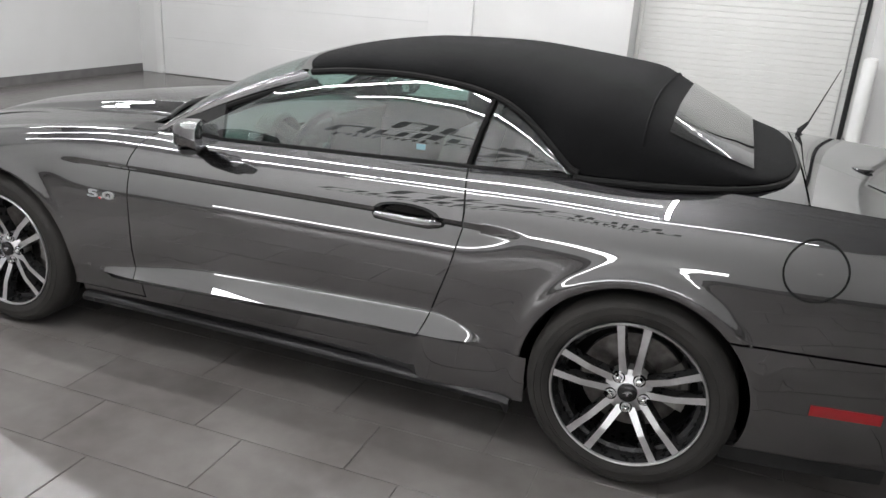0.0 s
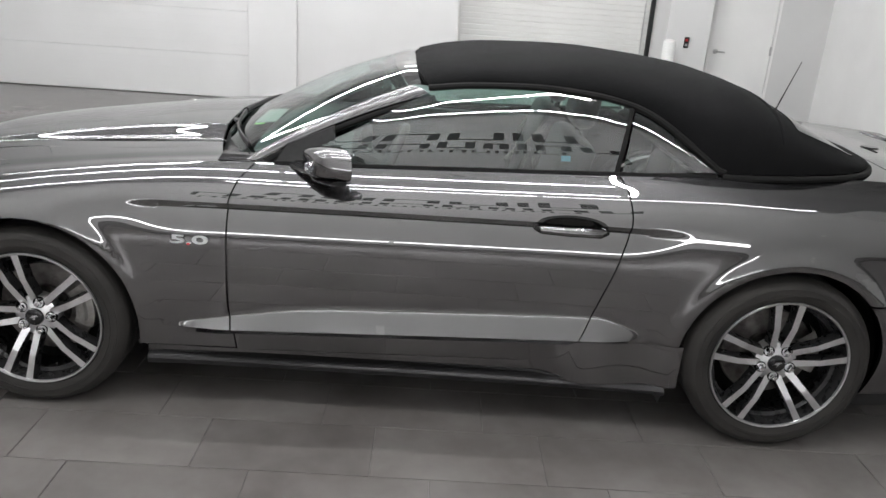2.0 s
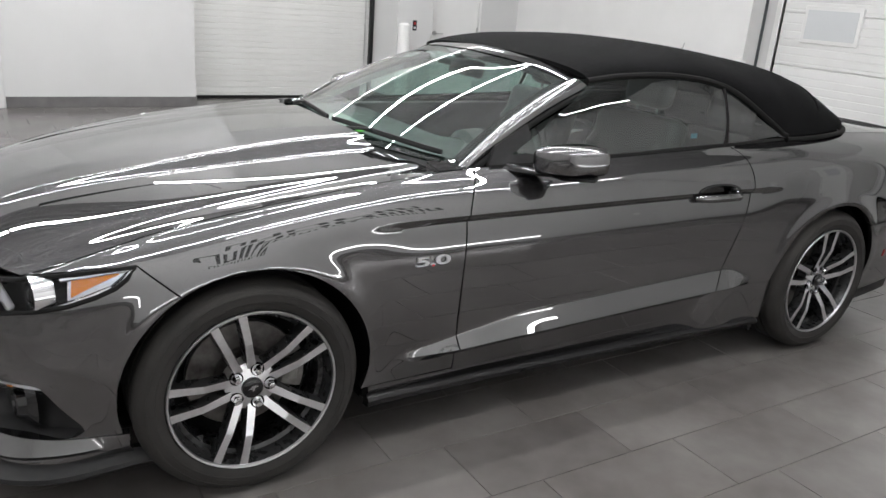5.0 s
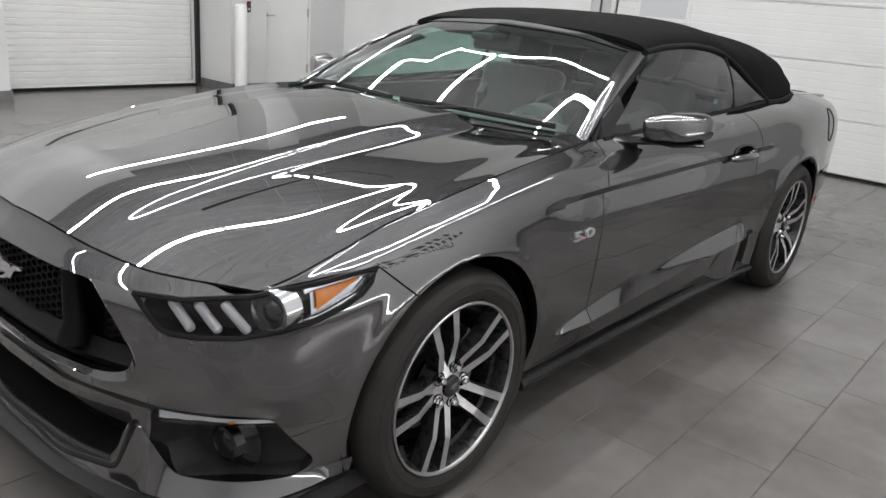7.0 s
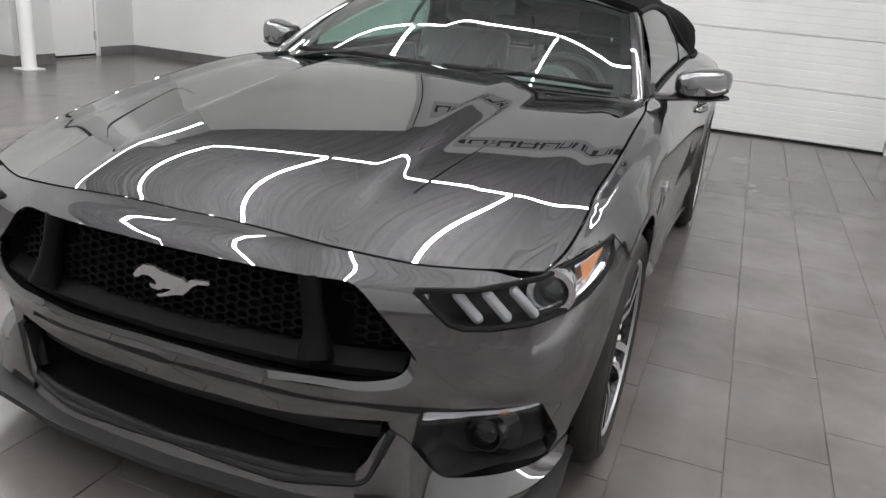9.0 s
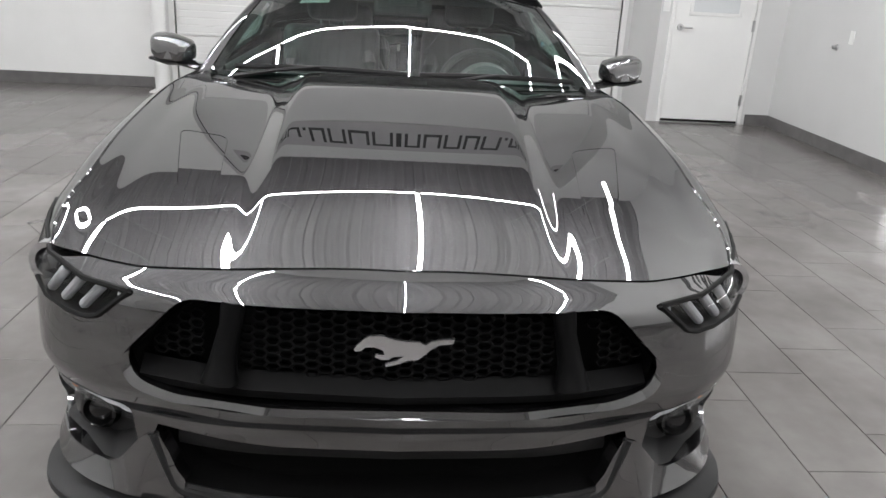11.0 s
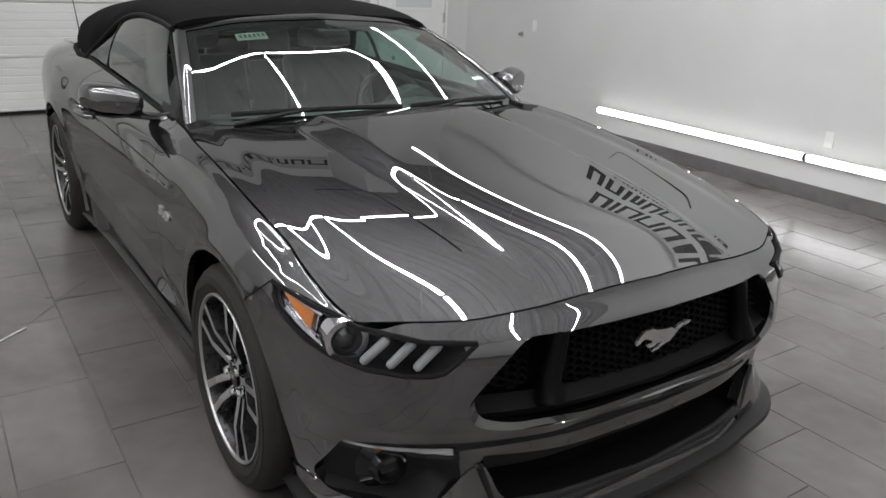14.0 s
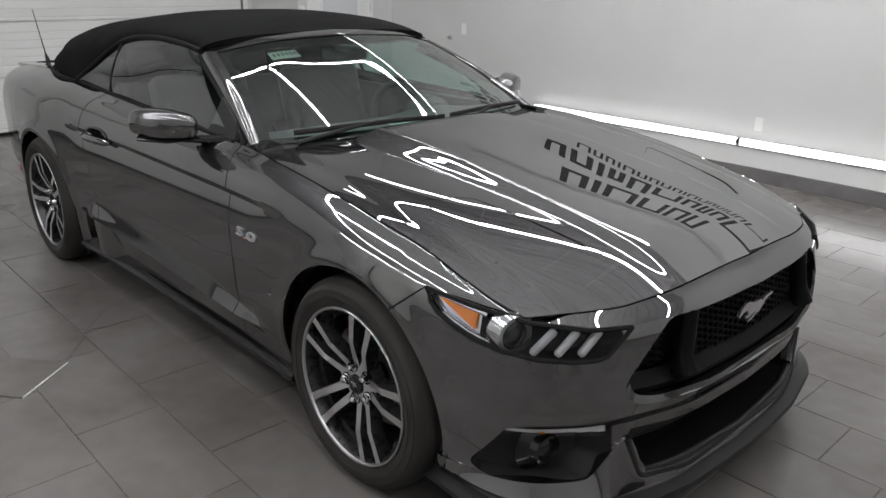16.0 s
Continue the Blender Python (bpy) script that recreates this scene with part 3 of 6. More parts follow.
def tuck_in(x, z):
    """How far the side lies inside the plan outline."""
    d = shoulder(x) * round_off(top_edge(x) - z) + tuck(z)
    lz, lw, lh = ledge_z(x), fade(x, -0.92, -0.62, 0.70, 0.92), ledge_h(x)
    if lz <= z < lz + lh:
        d -= 0.034 * lw * (1 - (z - lz) / lh) ** 1.15
    elif lz - 0.035 < z < lz:
        d -= 0.034 * lw * (1 - (lz - z) / 0.035)
    cz, cw = crease_z(x), fade(x, -1.06, -0.75, 0.72, 1.0)
    if cz - 0.026 <= z < cz:
        d += cw * (-0.006 + 0.020 * (cz - z) / 0.026)
    elif cz - 0.16 < z < cz - 0.026:
        d += cw * 0.014 * (1 - (cz - 0.026 - z) / 0.134) ** 2.2
    elif cz <= z < cz + 0.06:
        d += cw * -0.006 * (1 - (z - cz) / 0.06)
    for wx, amount in ((-1.36, 0.009), (REAR_X, 0.009)):
        r = math.hypot(x - wx, z - 0.345)
        if r > 0.3:
            d -= amount * math.exp(-((r - 0.395) / 0.034) ** 2) * smooth_step(0.15, 0.4, z)
    return d


def skin(s, z, side=1):
    """A point of the body at the length s round its plan outline and the height z."""
    x, y = float(np.interp(s, S_ALL, PX)), float(np.interp(s, S_ALL, PY))
    nx, ny = float(np.interp(s, S_ALL, NX)), float(np.interp(s, S_ALL, NY))
    w = smooth_step(-2.02, -1.68, x)
    d = 0.0
    if w > 0:
        d += w * tuck_in(x, z)
    if w < 1:
        d += (1 - w) * nose_in(z)
    return Vector((x - nx * d, side * (y - ny * d), z))


def flank(x, z, side=1):
    return skin(s_of(x), z, side)


hood_mid = curve_of([-2.14, -2.08, -2.0, -1.9, -1.7, -1.3, -0.9, -0.6], [0.762, 0.795, 0.826, 0.853, 0.888, 0.931, 0.962, 0.975])
FENDER_TOP = [flank(-1.945 + 0.02 * k, top_edge(-1.945 + 0.02 * k) - 0.002) for k in range(68)]
FX, FY, FZ = (np.array([p[k] for p in FENDER_TOP]) for k in range(3))


def hood_half(x):
    return float(np.interp(x, FX, FY)) - 0.004 if x > FX[0] else FY[0] - 0.004


def hood_edge(x):
    return float(np.interp(x, FX, FZ)) if x > FX[0] else FZ[0] - (FX[0] - x) * 0.35


hood_front = curve_of([0.0, 0.3, 0.53, 0.62, 0.70, FY[0], FY[0] + 0.05], [-2.130, -2.114, -2.068, -2.028, -1.982, FX[0], FX[0] + 0.05])
hood_rear = curve_of([0.0, 0.4, 0.7, 0.83], [-0.80, -0.775, -0.70, -0.64])
dome_in = curve_of([-2.05, -1.8, -1.3, -0.7], [0.325, 0.335, 0.342, 0.33])
dome_out = curve_of([-2.05, -1.8, -1.3, -0.7], [0.352, 0.368, 0.40, 0.455])


def hood_rough(x, a):
    """Height of the hood before it is faired."""
    half = hood_half(x)
    edge = hood_edge(x)
    z = edge + (hood_mid(x) - 0.012 - edge) * max(0.0, 1 - (a / half) ** 2.4)
    tall = 0.009 * smooth_step(-2.06, -1.93, x) + 0.030 * smooth_step(-1.9, -0.95, x)
    d0, d1 = dome_in(x), dome_out(x)
    step = min(1.0, max(0.0, (a - d0) / (d1 - d0)))
    step = step + 0.14 * step * (1 - step) * (2 * step - 1) * -2
    z += tall * (1 - step) * (1 + 0.2 * (1 - min(1, a / d0) ** 2))
    z += 0.012 * (1 - smooth_step(0.0, 0.6, a)) * (1 - smooth_step(-1.9, -1.3, x))
    z -= 0.003 * smooth_step(0.36, 0.66, a) * (1 - smooth_step(-2.06, -1.72, x)) * (1 - smooth_step(half - 0.14, half, a))
    z -= 0.004 * smooth_step(-1.95, -1.75, x) * math.exp(-((a - half + 0.09) / 0.04) ** 2)
    return z


def faired(table, width, axis):
    """A table of heights smoothed along one axis."""
    half = int(3 * width)
    k = np.exp(-0.5 * (np.arange(-half, half + 1) / width) ** 2)
    k /= k.sum()
    pad = [(0, 0), (0, 0)]
    pad[axis] = (half, half)
    mode = "reflect" if axis else "edge"
    return np.apply_along_axis(lambda r: np.convolve(r, k, "valid"), axis, np.pad(table, pad, mode=mode))


HG = 0.005
HGX, HGY = np.arange(-2.45, -0.30, HG), np.arange(-0.04, 0.90, HG)
HOOD_TABLE = faired(faired(np.array([[hood_rough(x, abs(y)) for y in HGY] for x in HGX]), 14, 0), 2.0, 1)


def hood_z(x, y):
    """Height of the hood, read smoothly from the faired table."""
    u, v = (x - HGX[0]) / HG, (abs(y) - HGY[0]) / HG
    i, j = min(max(int(u), 1), len(HGX) - 3), min(max(int(v), 1), len(HGY) - 3)
    fu, fv = u - i, v - j

    def weights(f):
        return np.array([-f + 2 * f * f - f**3, 2 - 5 * f * f + 3 * f**3, f + 4 * f * f - 3 * f**3, -f * f + f**3]) / 2
    return float(weights(fu) @ HOOD_TABLE[i - 1:i + 3, j - 1:j + 3] @ weights(fv))


def hood_at(a, b, dz=0.0):
    return Vector((a, b, hood_z(a, b) + dz))


GAP = 0.0028
door_front = curve_of([0.15, 0.28, 0.47, 0.65, 0.82, 0.90, 0.97], [-0.625, -0.633, -0.65, -0.648, -0.639, -0.61, -0.545])
door_back = curve_of([0.15, 0.24, 0.27, 0.31, 0.39, 0.56, 0.72, 0.85, 0.93, 1.0], [0.31, 0.41, 0.51, 0.57, 0.632, 0.697, 0.747, 0.770, 0.757, 0.720])
TIP = -1.669


def bumper_back(z):
    return float(np.interp(z, [0.15, 0.60, 0.655, 0.764, 0.80], [-1.50, -1.50, -1.54, TIP, TIP - 0.04]))



def rows_at(x, low, high, parts=(5, 3, 9, 12, 10, 3, 14)):
    lz, cz = ledge_z(x), crease_z(x)
    knots = [low, lz - 0.035, lz, lz + ledge_h(x), cz - 0.16, cz - 0.026, cz, high]
    out = []
    for k, n in enumerate(parts):
        a, b = max(low, min(high, knots[k])), max(low, min(high, knots[k + 1]))
        out += [a + (b - a) * j / n for j in range(n)]
    return out + [high]


def circle(cx, cz, r, n=72):
    return [(cx + r * math.cos(2 * math.pi * k / n), cz + r * math.sin(2 * math.pi * k / n)) for k in range(n)]


ARCH_F, ARCH_R = circle(-1.36, 0.35, 0.383), circle(REAR_X, 0.345, 0.378)

car = empty("car", (0, 0, 0), label="dark grey metallic convertible car with closed black soft top", category="car")


def flank_panel(name, x0, x1, side, cols, holes, low=lambda x: 0.20, high=None, label=""):
    """A panel of the side between two upright edges, each a function of the height."""
    high = high or (lambda x: top_edge(x))
    A, B = [], []
    n = 56
    for i in range(n + 1):
        ra, rb = [], []
        for j in range(cols + 1):
            u = j / cols
            x = x0(0.5) * (1 - u) + x1(0.5) * u
            for _ in range(4):
                rows = rows_at(x, low(x), high(x))
                x = x0(rows[i]) * (1 - u) + x1(rows[i]) * u
            ra.append(x)
            rb.append(rows[i])
        A.append(ra)
        B.append(rb)
    bm = sheet(A, B, lambda a, b: flank(a, b, side), holes, 0.022, (0, 0, 0.5))
    return part(name, bm, body_paint, car, label)


HX = 0.562
HANDLE = [(HX + 0.125 * math.cos(a), 0.822 + 0.040 * math.copysign(abs(math.sin(a)) ** 0.8, math.sin(a))) for a in (2 * math.pi * k / 32 for k in range(32))]
HANDLE_HOLE = [(HX + (a - HX) * 0.93, 0.822 + (b - 0.822) * 0.9) for a, b in HANDLE]


def fender_low_line(x):
    return float(np.interp(x, [-2.0, -1.93, -1.8, TIP, -1.54, -1.50], [0.735, 0.743, 0.757, 0.767, 0.659, 0.60]))



def fender_low(x):
    return min(fender_low_line(x), top_edge(x) - 0.004) if x < -1.525 else 0.253


def body_sides():
    doors = []
    for side in (-1, 1):
        flank_panel("front_fender", lambda z: -1.945, lambda z: door_front(z) - GAP, side, 90, [ARCH_F], low=fender_low, high=lambda x: top_edge(x) - 0.002)
        doors.append(flank_panel("door", lambda z: door_front(z) + GAP, lambda z: door_back(z) - GAP, side, 90, [HANDLE_HOLE], low=lambda x: 0.263 + 0.026 * x, high=lambda x: top_edge(x)))
        flank_panel("rear_quarter", lambda z: door_back(z) + GAP, lambda z: 2.46, side, 120, [ARCH_R], low=lambda x: 0.386 if x < 1.2 else (0.30 if x < 1.5 else 0.606))
    return doors


door_parts = body_sides()


def rear_bumper():
    A, B = [], []
    lo, hi = s_of(1.52), chord[-1]
    for i in range(24):
        z = 0.22 + (0.598 - 0.22) * i / 23
        A.append([lo + (2 * (hi - lo)) * j / 120 for j in range(121)])
        B.append([z] * 121)

    def at(s, z):
        return skin(s, z, -1) if s <= hi else skin(2 * hi - s, z, 1)
    arch = [(s_of(a), b) for a, b in ARCH_R]
    arch2 = [(2 * hi - a, b) for a, b in arch]
    ob = part("rear_bumper", sheet(A, B, at, [arch, arch2], 0.02, (0, 0, 0.5)), body_paint, car)
    A2 = [[lo + 0.25 + (2 * (hi - lo) - 0.5) * j / 100 for j in range(101)] for i in range(20)]
    B2 = [[0.603 + (0.985 - 0.603) * i / 19] * 101 for i in range(20)]
    part("tail_panel", sheet([[max(s_of(2.455), min(2 * hi - s_of(2.455), a)) for a in r] for r in A2], B2, at, [], 0.02, (0, 0, 0.5)), body_paint, car)
    for side in (-1, 1):
        bm = sheet(*net(steps(1.925, 2.13, 16), steps(0.400, 0.436, 4), lambda u, v: u, lambda u, v: v), lambda a, b: flank(a, b, side) + Vector((0, side * 0.004, 0)), [], 0.006)
        part("side_reflector", bm, red_lens, ob, "red side reflector")
        bm = sheet(*net(steps(1.70, 2.2, 30), steps(0.17, 0.222, 5), lambda u, v: u, lambda u, v: v), lambda a, b: flank(a, b, side) + Vector((0, side * (0.012 - (b - 0.17) * 0.2), 0)), [], 0.03)
        part("lower_lip", bm, trim_black, ob)


rear_bumper()


def deck():
    edge = curve_of([1.1, 1.3, 1.6, 2.0, 2.4, 2.5], [0.765, 0.755, 0.75, 0.735, 0.70, 0.66])

    def at(x, t):
        y = t * edge(x)
        e = top_edge(x)
        return Vector((x, y, e + (0.022 * smooth_step(1.3, 1.7, x) - 0.026 * smooth_step(1.8, 2.2, x)) * (1 - abs(t) ** 2.5)))
    # the trunk lid and the panel under the folded edge of the top
    part("deck_panel", sheet(*net(steps(1.02, 1.812, 30), steps(-1, 1, 40), lambda u, v: u, lambda u, v: v), at, [], 0.015), body_paint, car)
    lid = part("trunk_lid", sheet(*net(steps(1.819, 2.47, 36), steps(-1, 1, 44), lambda u, v: u, lambda u, v: v), at, [], 0.015), body_paint, car)
    bm = lathe([(0, 0.008), (0.034, 0.008), (0.04, 0.004), (0.041, 0.0)], 32, Matrix.Translation(at(2.05, 0.0) + Vector((0, 0, 0.001))) @ UPRIGHT)
    part("badge", bm, gloss_black, lid, "round black badge")


deck()


def hood():
    A, B = [], []
    for i in range(131):
        b = i / 130
        ra, rb = [], []
        for j in range(201):
            a = -1 + 2 * j / 200
            a = math.copysign(abs(a) ** 0.9, a)
            y = a * 0.765
            for _ in range(5):
                x = hood_front(abs(y)) * (1 - b) + hood_rear(abs(y)) * b
                y = a * (hood_half(x) - GAP - 0.001)
            ra.append(x)
            rb.append(y)
        A.append(ra)
        B.append(rb)
    vents = []
    corners = {}
    for s in (1, -1):
        corners[s] = [(-1.885, 0.432 * s), (-1.765, 0.548 * s), (-1.355, 0.640 * s), (-1.44, 0.487 * s)]
        vents.append(rounded(corners[s], 0.045, 6))
    ob = part("hood", sheet(A, B, hood_at, vents, 0.010), body_paint, car)
    for s, v in zip((1, -1), vents):
        p0, p1, p2, p3 = (Vector(c) for c in corners[s])

        def low(a, b):
            t = (a + 1.885) / 0.5
            return hood_at(a, b, -0.001 - 0.003 * (1 - smooth_step(0.05, 0.85, t)))
        A2, B2 = net(steps(0.004, 0.996, 26), steps(0.01, 0.99, 16), lambda u, w: p0.lerp(p3, u).lerp(p1.lerp(p2, u), w)[0], lambda u, w: p0.lerp(p3, u).lerp(p1.lerp(p2, u), w)[1])
        vent = part("hood_vent", sheet(A2, B2, low, [], 0.02), body_paint, ob, "recessed body-coloured vent panel")
        edge = [hood_at(a, b, -0.004) for a, b in v]
        part("vent_gap", tube(edge + edge[:1], 0.0028, 5, cap=False), rubber_black, vent)
    return ob


hood()

# ---- nose ----
GRILLE = rounded([(-0.455, 0.709), (-0.2, 0.708), (0.2, 0.708), (0.455, 0.709), (0.598, 0.560), (0.580, 0.500), (0.50, 0.479), (0.25, 0.469), (-0.25, 0.469), (-0.50, 0.479), (-0.580, 0.500), (-0.598, 0.560)], 0.035)
LOWER = rounded([(-0.56, 0.395), (-0.25, 0.375), (0.25, 0.375), (0.56, 0.395), (0.50, 0.235), (0.3, 0.215), (-0.3, 0.215), (-0.50, 0.235)], 0.03)
LAMP = [(0.575, 0.706), (0.70, 0.712), (0.86, 0.728), (1.02, 0.746), (1.175, 0.762), (1.15, 0.735), (1.12, 0.712), (1.07, 0.690), (1.00, 0.668), (0.92, 0.652), (0.83, 0.640), (0.74, 0.634), (0.68, 0.634), (0.65, 0.642), (0.615, 0.672)]
FOG = rounded([(0.605, 0.430), (0.75, 0.436), (0.90, 0.430), (0.95, 0.365), (1.02, 0.285), (0.98, 0.262), (0.80, 0.254), (0.66, 0.266), (0.59, 0.305)], 0.02)


def mirrored(poly):
    return [(-a, b) for a, b in poly][::-1]


def nose_at(s, z):
    p = skin(abs(s), z, 1 if s >= 0 else -1)
    a = abs(p.y)
    w = min(1.0, (z - 0.69) / (fascia_top(s) - 0.69)) ** 1.8 if abs(s) < 0.86 and z > 0.69 else 0.0
    if w:
        p.x += w * (1 - smooth_step(0.72, 0.86, abs(s))) * (hood_front(a) - 0.004 - p.x)
    return p


TOPS = []
for k in range(44):
    sk = 0.02 * k
    yk = float(np.interp(sk, S_ALL, PY)) * 0.985
    TOPS.append(hood_z(hood_front(yk), yk) - 0.003)
lamp_top = curve_of([0.575, 0.70, 0.86, 1.02, 1.175], [0.706, 0.712, 0.728, 0.746, 0.762])


def fascia_top(s):
    a = abs(s)
    near = float(np.interp(a, [0.02 * k for k in range(44)], TOPS))
    far = lamp_top(a) + 0.006
    w = smooth_step(0.70, 0.84, a)
    return near * (1 - w) + far * w if a < 1.19 else 0.768


def front_bumper():
    end = s_of(-1.505)
    A, B = [], []
    n = 190
    for i in range(56):
        v = i / 55
        ra, rb = [], []
        for j in range(n + 1):
            s = -end + 2 * end * j / n
            top = min(fascia_top(s), 0.80)
            z = 0.185 + (top - 0.185) * v
            m = s_of(bumper_back(z) - GAP)
            ra.append(max(-m, min(m, s)))
            rb.append(z)
        A.append(ra)
        B.append(rb)
    arch = [(s_of(a), b) for a, b in ARCH_F]
    holes = [GRILLE, LOWER, LAMP, mirrored(LAMP), FOG, mirrored(FOG), arch, mirrored(arch)]
    ob = part("front_bumper", sheet(A, B, nose_at, holes, 0.03, (0, 0, 0.45)), body_paint, car)
    # splitter
    bm = bmesh.new()
    out = []
    for j in range(91):
        s = -end * 1.0 + 2 * end * j / 90
        p = nose_at(s, 0.19)
        way = Vector((p.x, p.y, 0)) - Vector((-1.3, p.y * 0.4, 0))
        way.normalize()
        reach = 0.034 + 0.020 * smooth_step(0.4, 0.65, abs(s)) - 0.040 * smooth_step(0.95, 1.25, abs(s))
        drop = 0.012 * smooth_step(0.5, 0.8, abs(s))
        out.append([p + Vector((0, 0, 0.0)) - way * 0.01, p + way * reach + Vector((0, 0, -0.012 - drop)), p + way * (reach + 0.004) + Vector((0, 0, -0.024 - drop)), p + way * (reach - 0.01) + Vector((0, 0, -0.034 - drop)), p - way * 0.10 + Vector((0, 0, -0.03))])
    vv = [[bm.verts.new(p) for p in r] for r in out]
    for a, b in zip(vv, vv[1:]):
        for k in range(4):
            bm.faces.new((a[k], a[k + 1], b[k + 1], b[k]))
    bmesh.ops.recalc_face_normals(bm, faces=bm.faces)
    part("splitter", bm, trim_black, car, "matt black chin splitter")
    return ob


bumper = front_bumper()


def lower_wings():
    for side in (1, -1):
        bm = bmesh.new()
        rows = []
        for s in steps(0.475, 1.13, 34):
            rise = 0.105 * (1 - smooth_step(0.55, 0.68, s)) * smooth_step(0.475, 0.54, s)
            grow = smooth_step(0.475, 0.62, s) * (1 - smooth_step(1.02, 1.13, s))
            p = skin(s, 0.262 + rise - 0.004 * smooth_step(0.8, 1.1, s), side)
            q = skin(s, 0.208 + 0.022 * smooth_step(0.7, 1.12, s), side)
            nx, ny = float(np.interp(s, S_ALL, NX)), float(np.interp(s, S_ALL, NY))
            out = Vector((nx, side * ny, 0))
            rows.append([bm.verts.new(v) for v in (p - out * 0.03, p + out * 0.004, q.lerp(p, 0.4) + out * (0.006 + 0.006 * grow), q + out * (0.006 + 0.014 * grow), q + out * (0.003 + 0.011 * grow) + Vector((0, 0, -0.012)), q - out * 0.02 + Vector((0, 0, -0.02)))])
        for a, b in zip(rows, rows[1:]):
            for k in range(5):
                bm.faces.new((a[k], a[k + 1], b[k + 1], b[k]))
        bmesh.ops.recalc_face_normals(bm, faces=bm.faces)
        part("lower_wing", bm, body_paint, bumper, "body-coloured lower wing under the fog lamp")
    line = [p for p in LOWER if p[1] < 0.37]
    line.sort(key=lambda p: math.atan2(p[1] - 0.6, p[0]))
    part("intake_frame", tube([nose_at(a, b) + Vector((-0.002, 0, 0)) for a, b in line], 0.011, 8), trim_black, bumper)


lower_wings()


def strip(pts_a, pts_b, thick=0.0):
    """A band between two lines of points."""
    bm = bmesh.new()
    a = [bm.verts.new(p) for p in pts_a]
    b = [bm.verts.new(p) for p in pts_b]
    for k in range(len(a) - 1):
        bm.faces.new((a[k], a[k + 1], b[k + 1], b[k]))
    bmesh.ops.recalc_face_normals(bm, faces=bm.faces)
    return bm


def bowl(poly, depth, narrow, at=nose_at):
    """A recess behind an outline: its wall and its floor."""
    bm = bmesh.new()
    ca = sum(a for a, _ in poly) / len(poly)
    cb = sum(b for _, b in poly) / len(poly)
    rim = [bm.verts.new(at(a, b) + Vector((0.004, 0, 0))) for a, b in poly]
    back = [bm.verts.new(at(ca + (a - ca) * narrow, cb + (b - cb) * narrow) + Vector((depth, 0, 0))) for a, b in poly]
    n = len(poly)
    for k in range(n):
        bm.faces.new((rim[k], rim[(k + 1) % n], back[(k + 1) % n], back[k]))
    mid = bm.verts.new(at(ca, cb) + Vector((depth, 0, 0)))
    for k in range(n):
        bm.faces.new((back[k], back[(k + 1) % n], mid))
    return bm


def honeycomb(poly, size, depth_at, bar=0.0035):
    """Hexagon mesh filling an outline, in one piece."""
    bm = bmesh.new()
    dx, dz = size * 1.5, size * math.sqrt(3) / 2 * 0.62
    k = 0
    a0, a1 = min(a for a, _ in poly), max(a for a, _ in poly)
    b0, b1 = min(b for _, b in poly), max(b for _, b in poly)
    col = 0
    a = a0
    while a < a1:
        b = b0 + (dz if col % 2 else 0)
        while b < b1:
            hexa = [(a + size * 0.98 * math.cos(math.radians(60 * j)), b + size * 0.62 * math.sin(math.radians(60 * j))) for j in range(6)]
            if inside(poly, a, b) and all(inside(poly, *p) for p in hexa[::2]):
                ins = [(a + (p - a) * 0.80, b + (q - b) * 0.80) for p, q in hexa]
                o = [bm.verts.new(depth_at(*p)) for p in hexa]
                i = [bm.verts.new(depth_at(*p)) for p in ins]
                ib = [bm.verts.new(depth_at(*p) + Vector((0.012, 0, 0))) for p in ins]
                for j in range(6):
                    jj = (j + 1) % 6
                    bm.faces.new((o[j], o[jj], i[jj], i[j]))
                    bm.faces.new((i[j], i[jj], ib[jj], ib[j]))
            b += 2 * dz
        a += dx
        col += 1
    bmesh.ops.remove_doubles(bm, verts=bm.verts, dist=0.0008)
    return bm


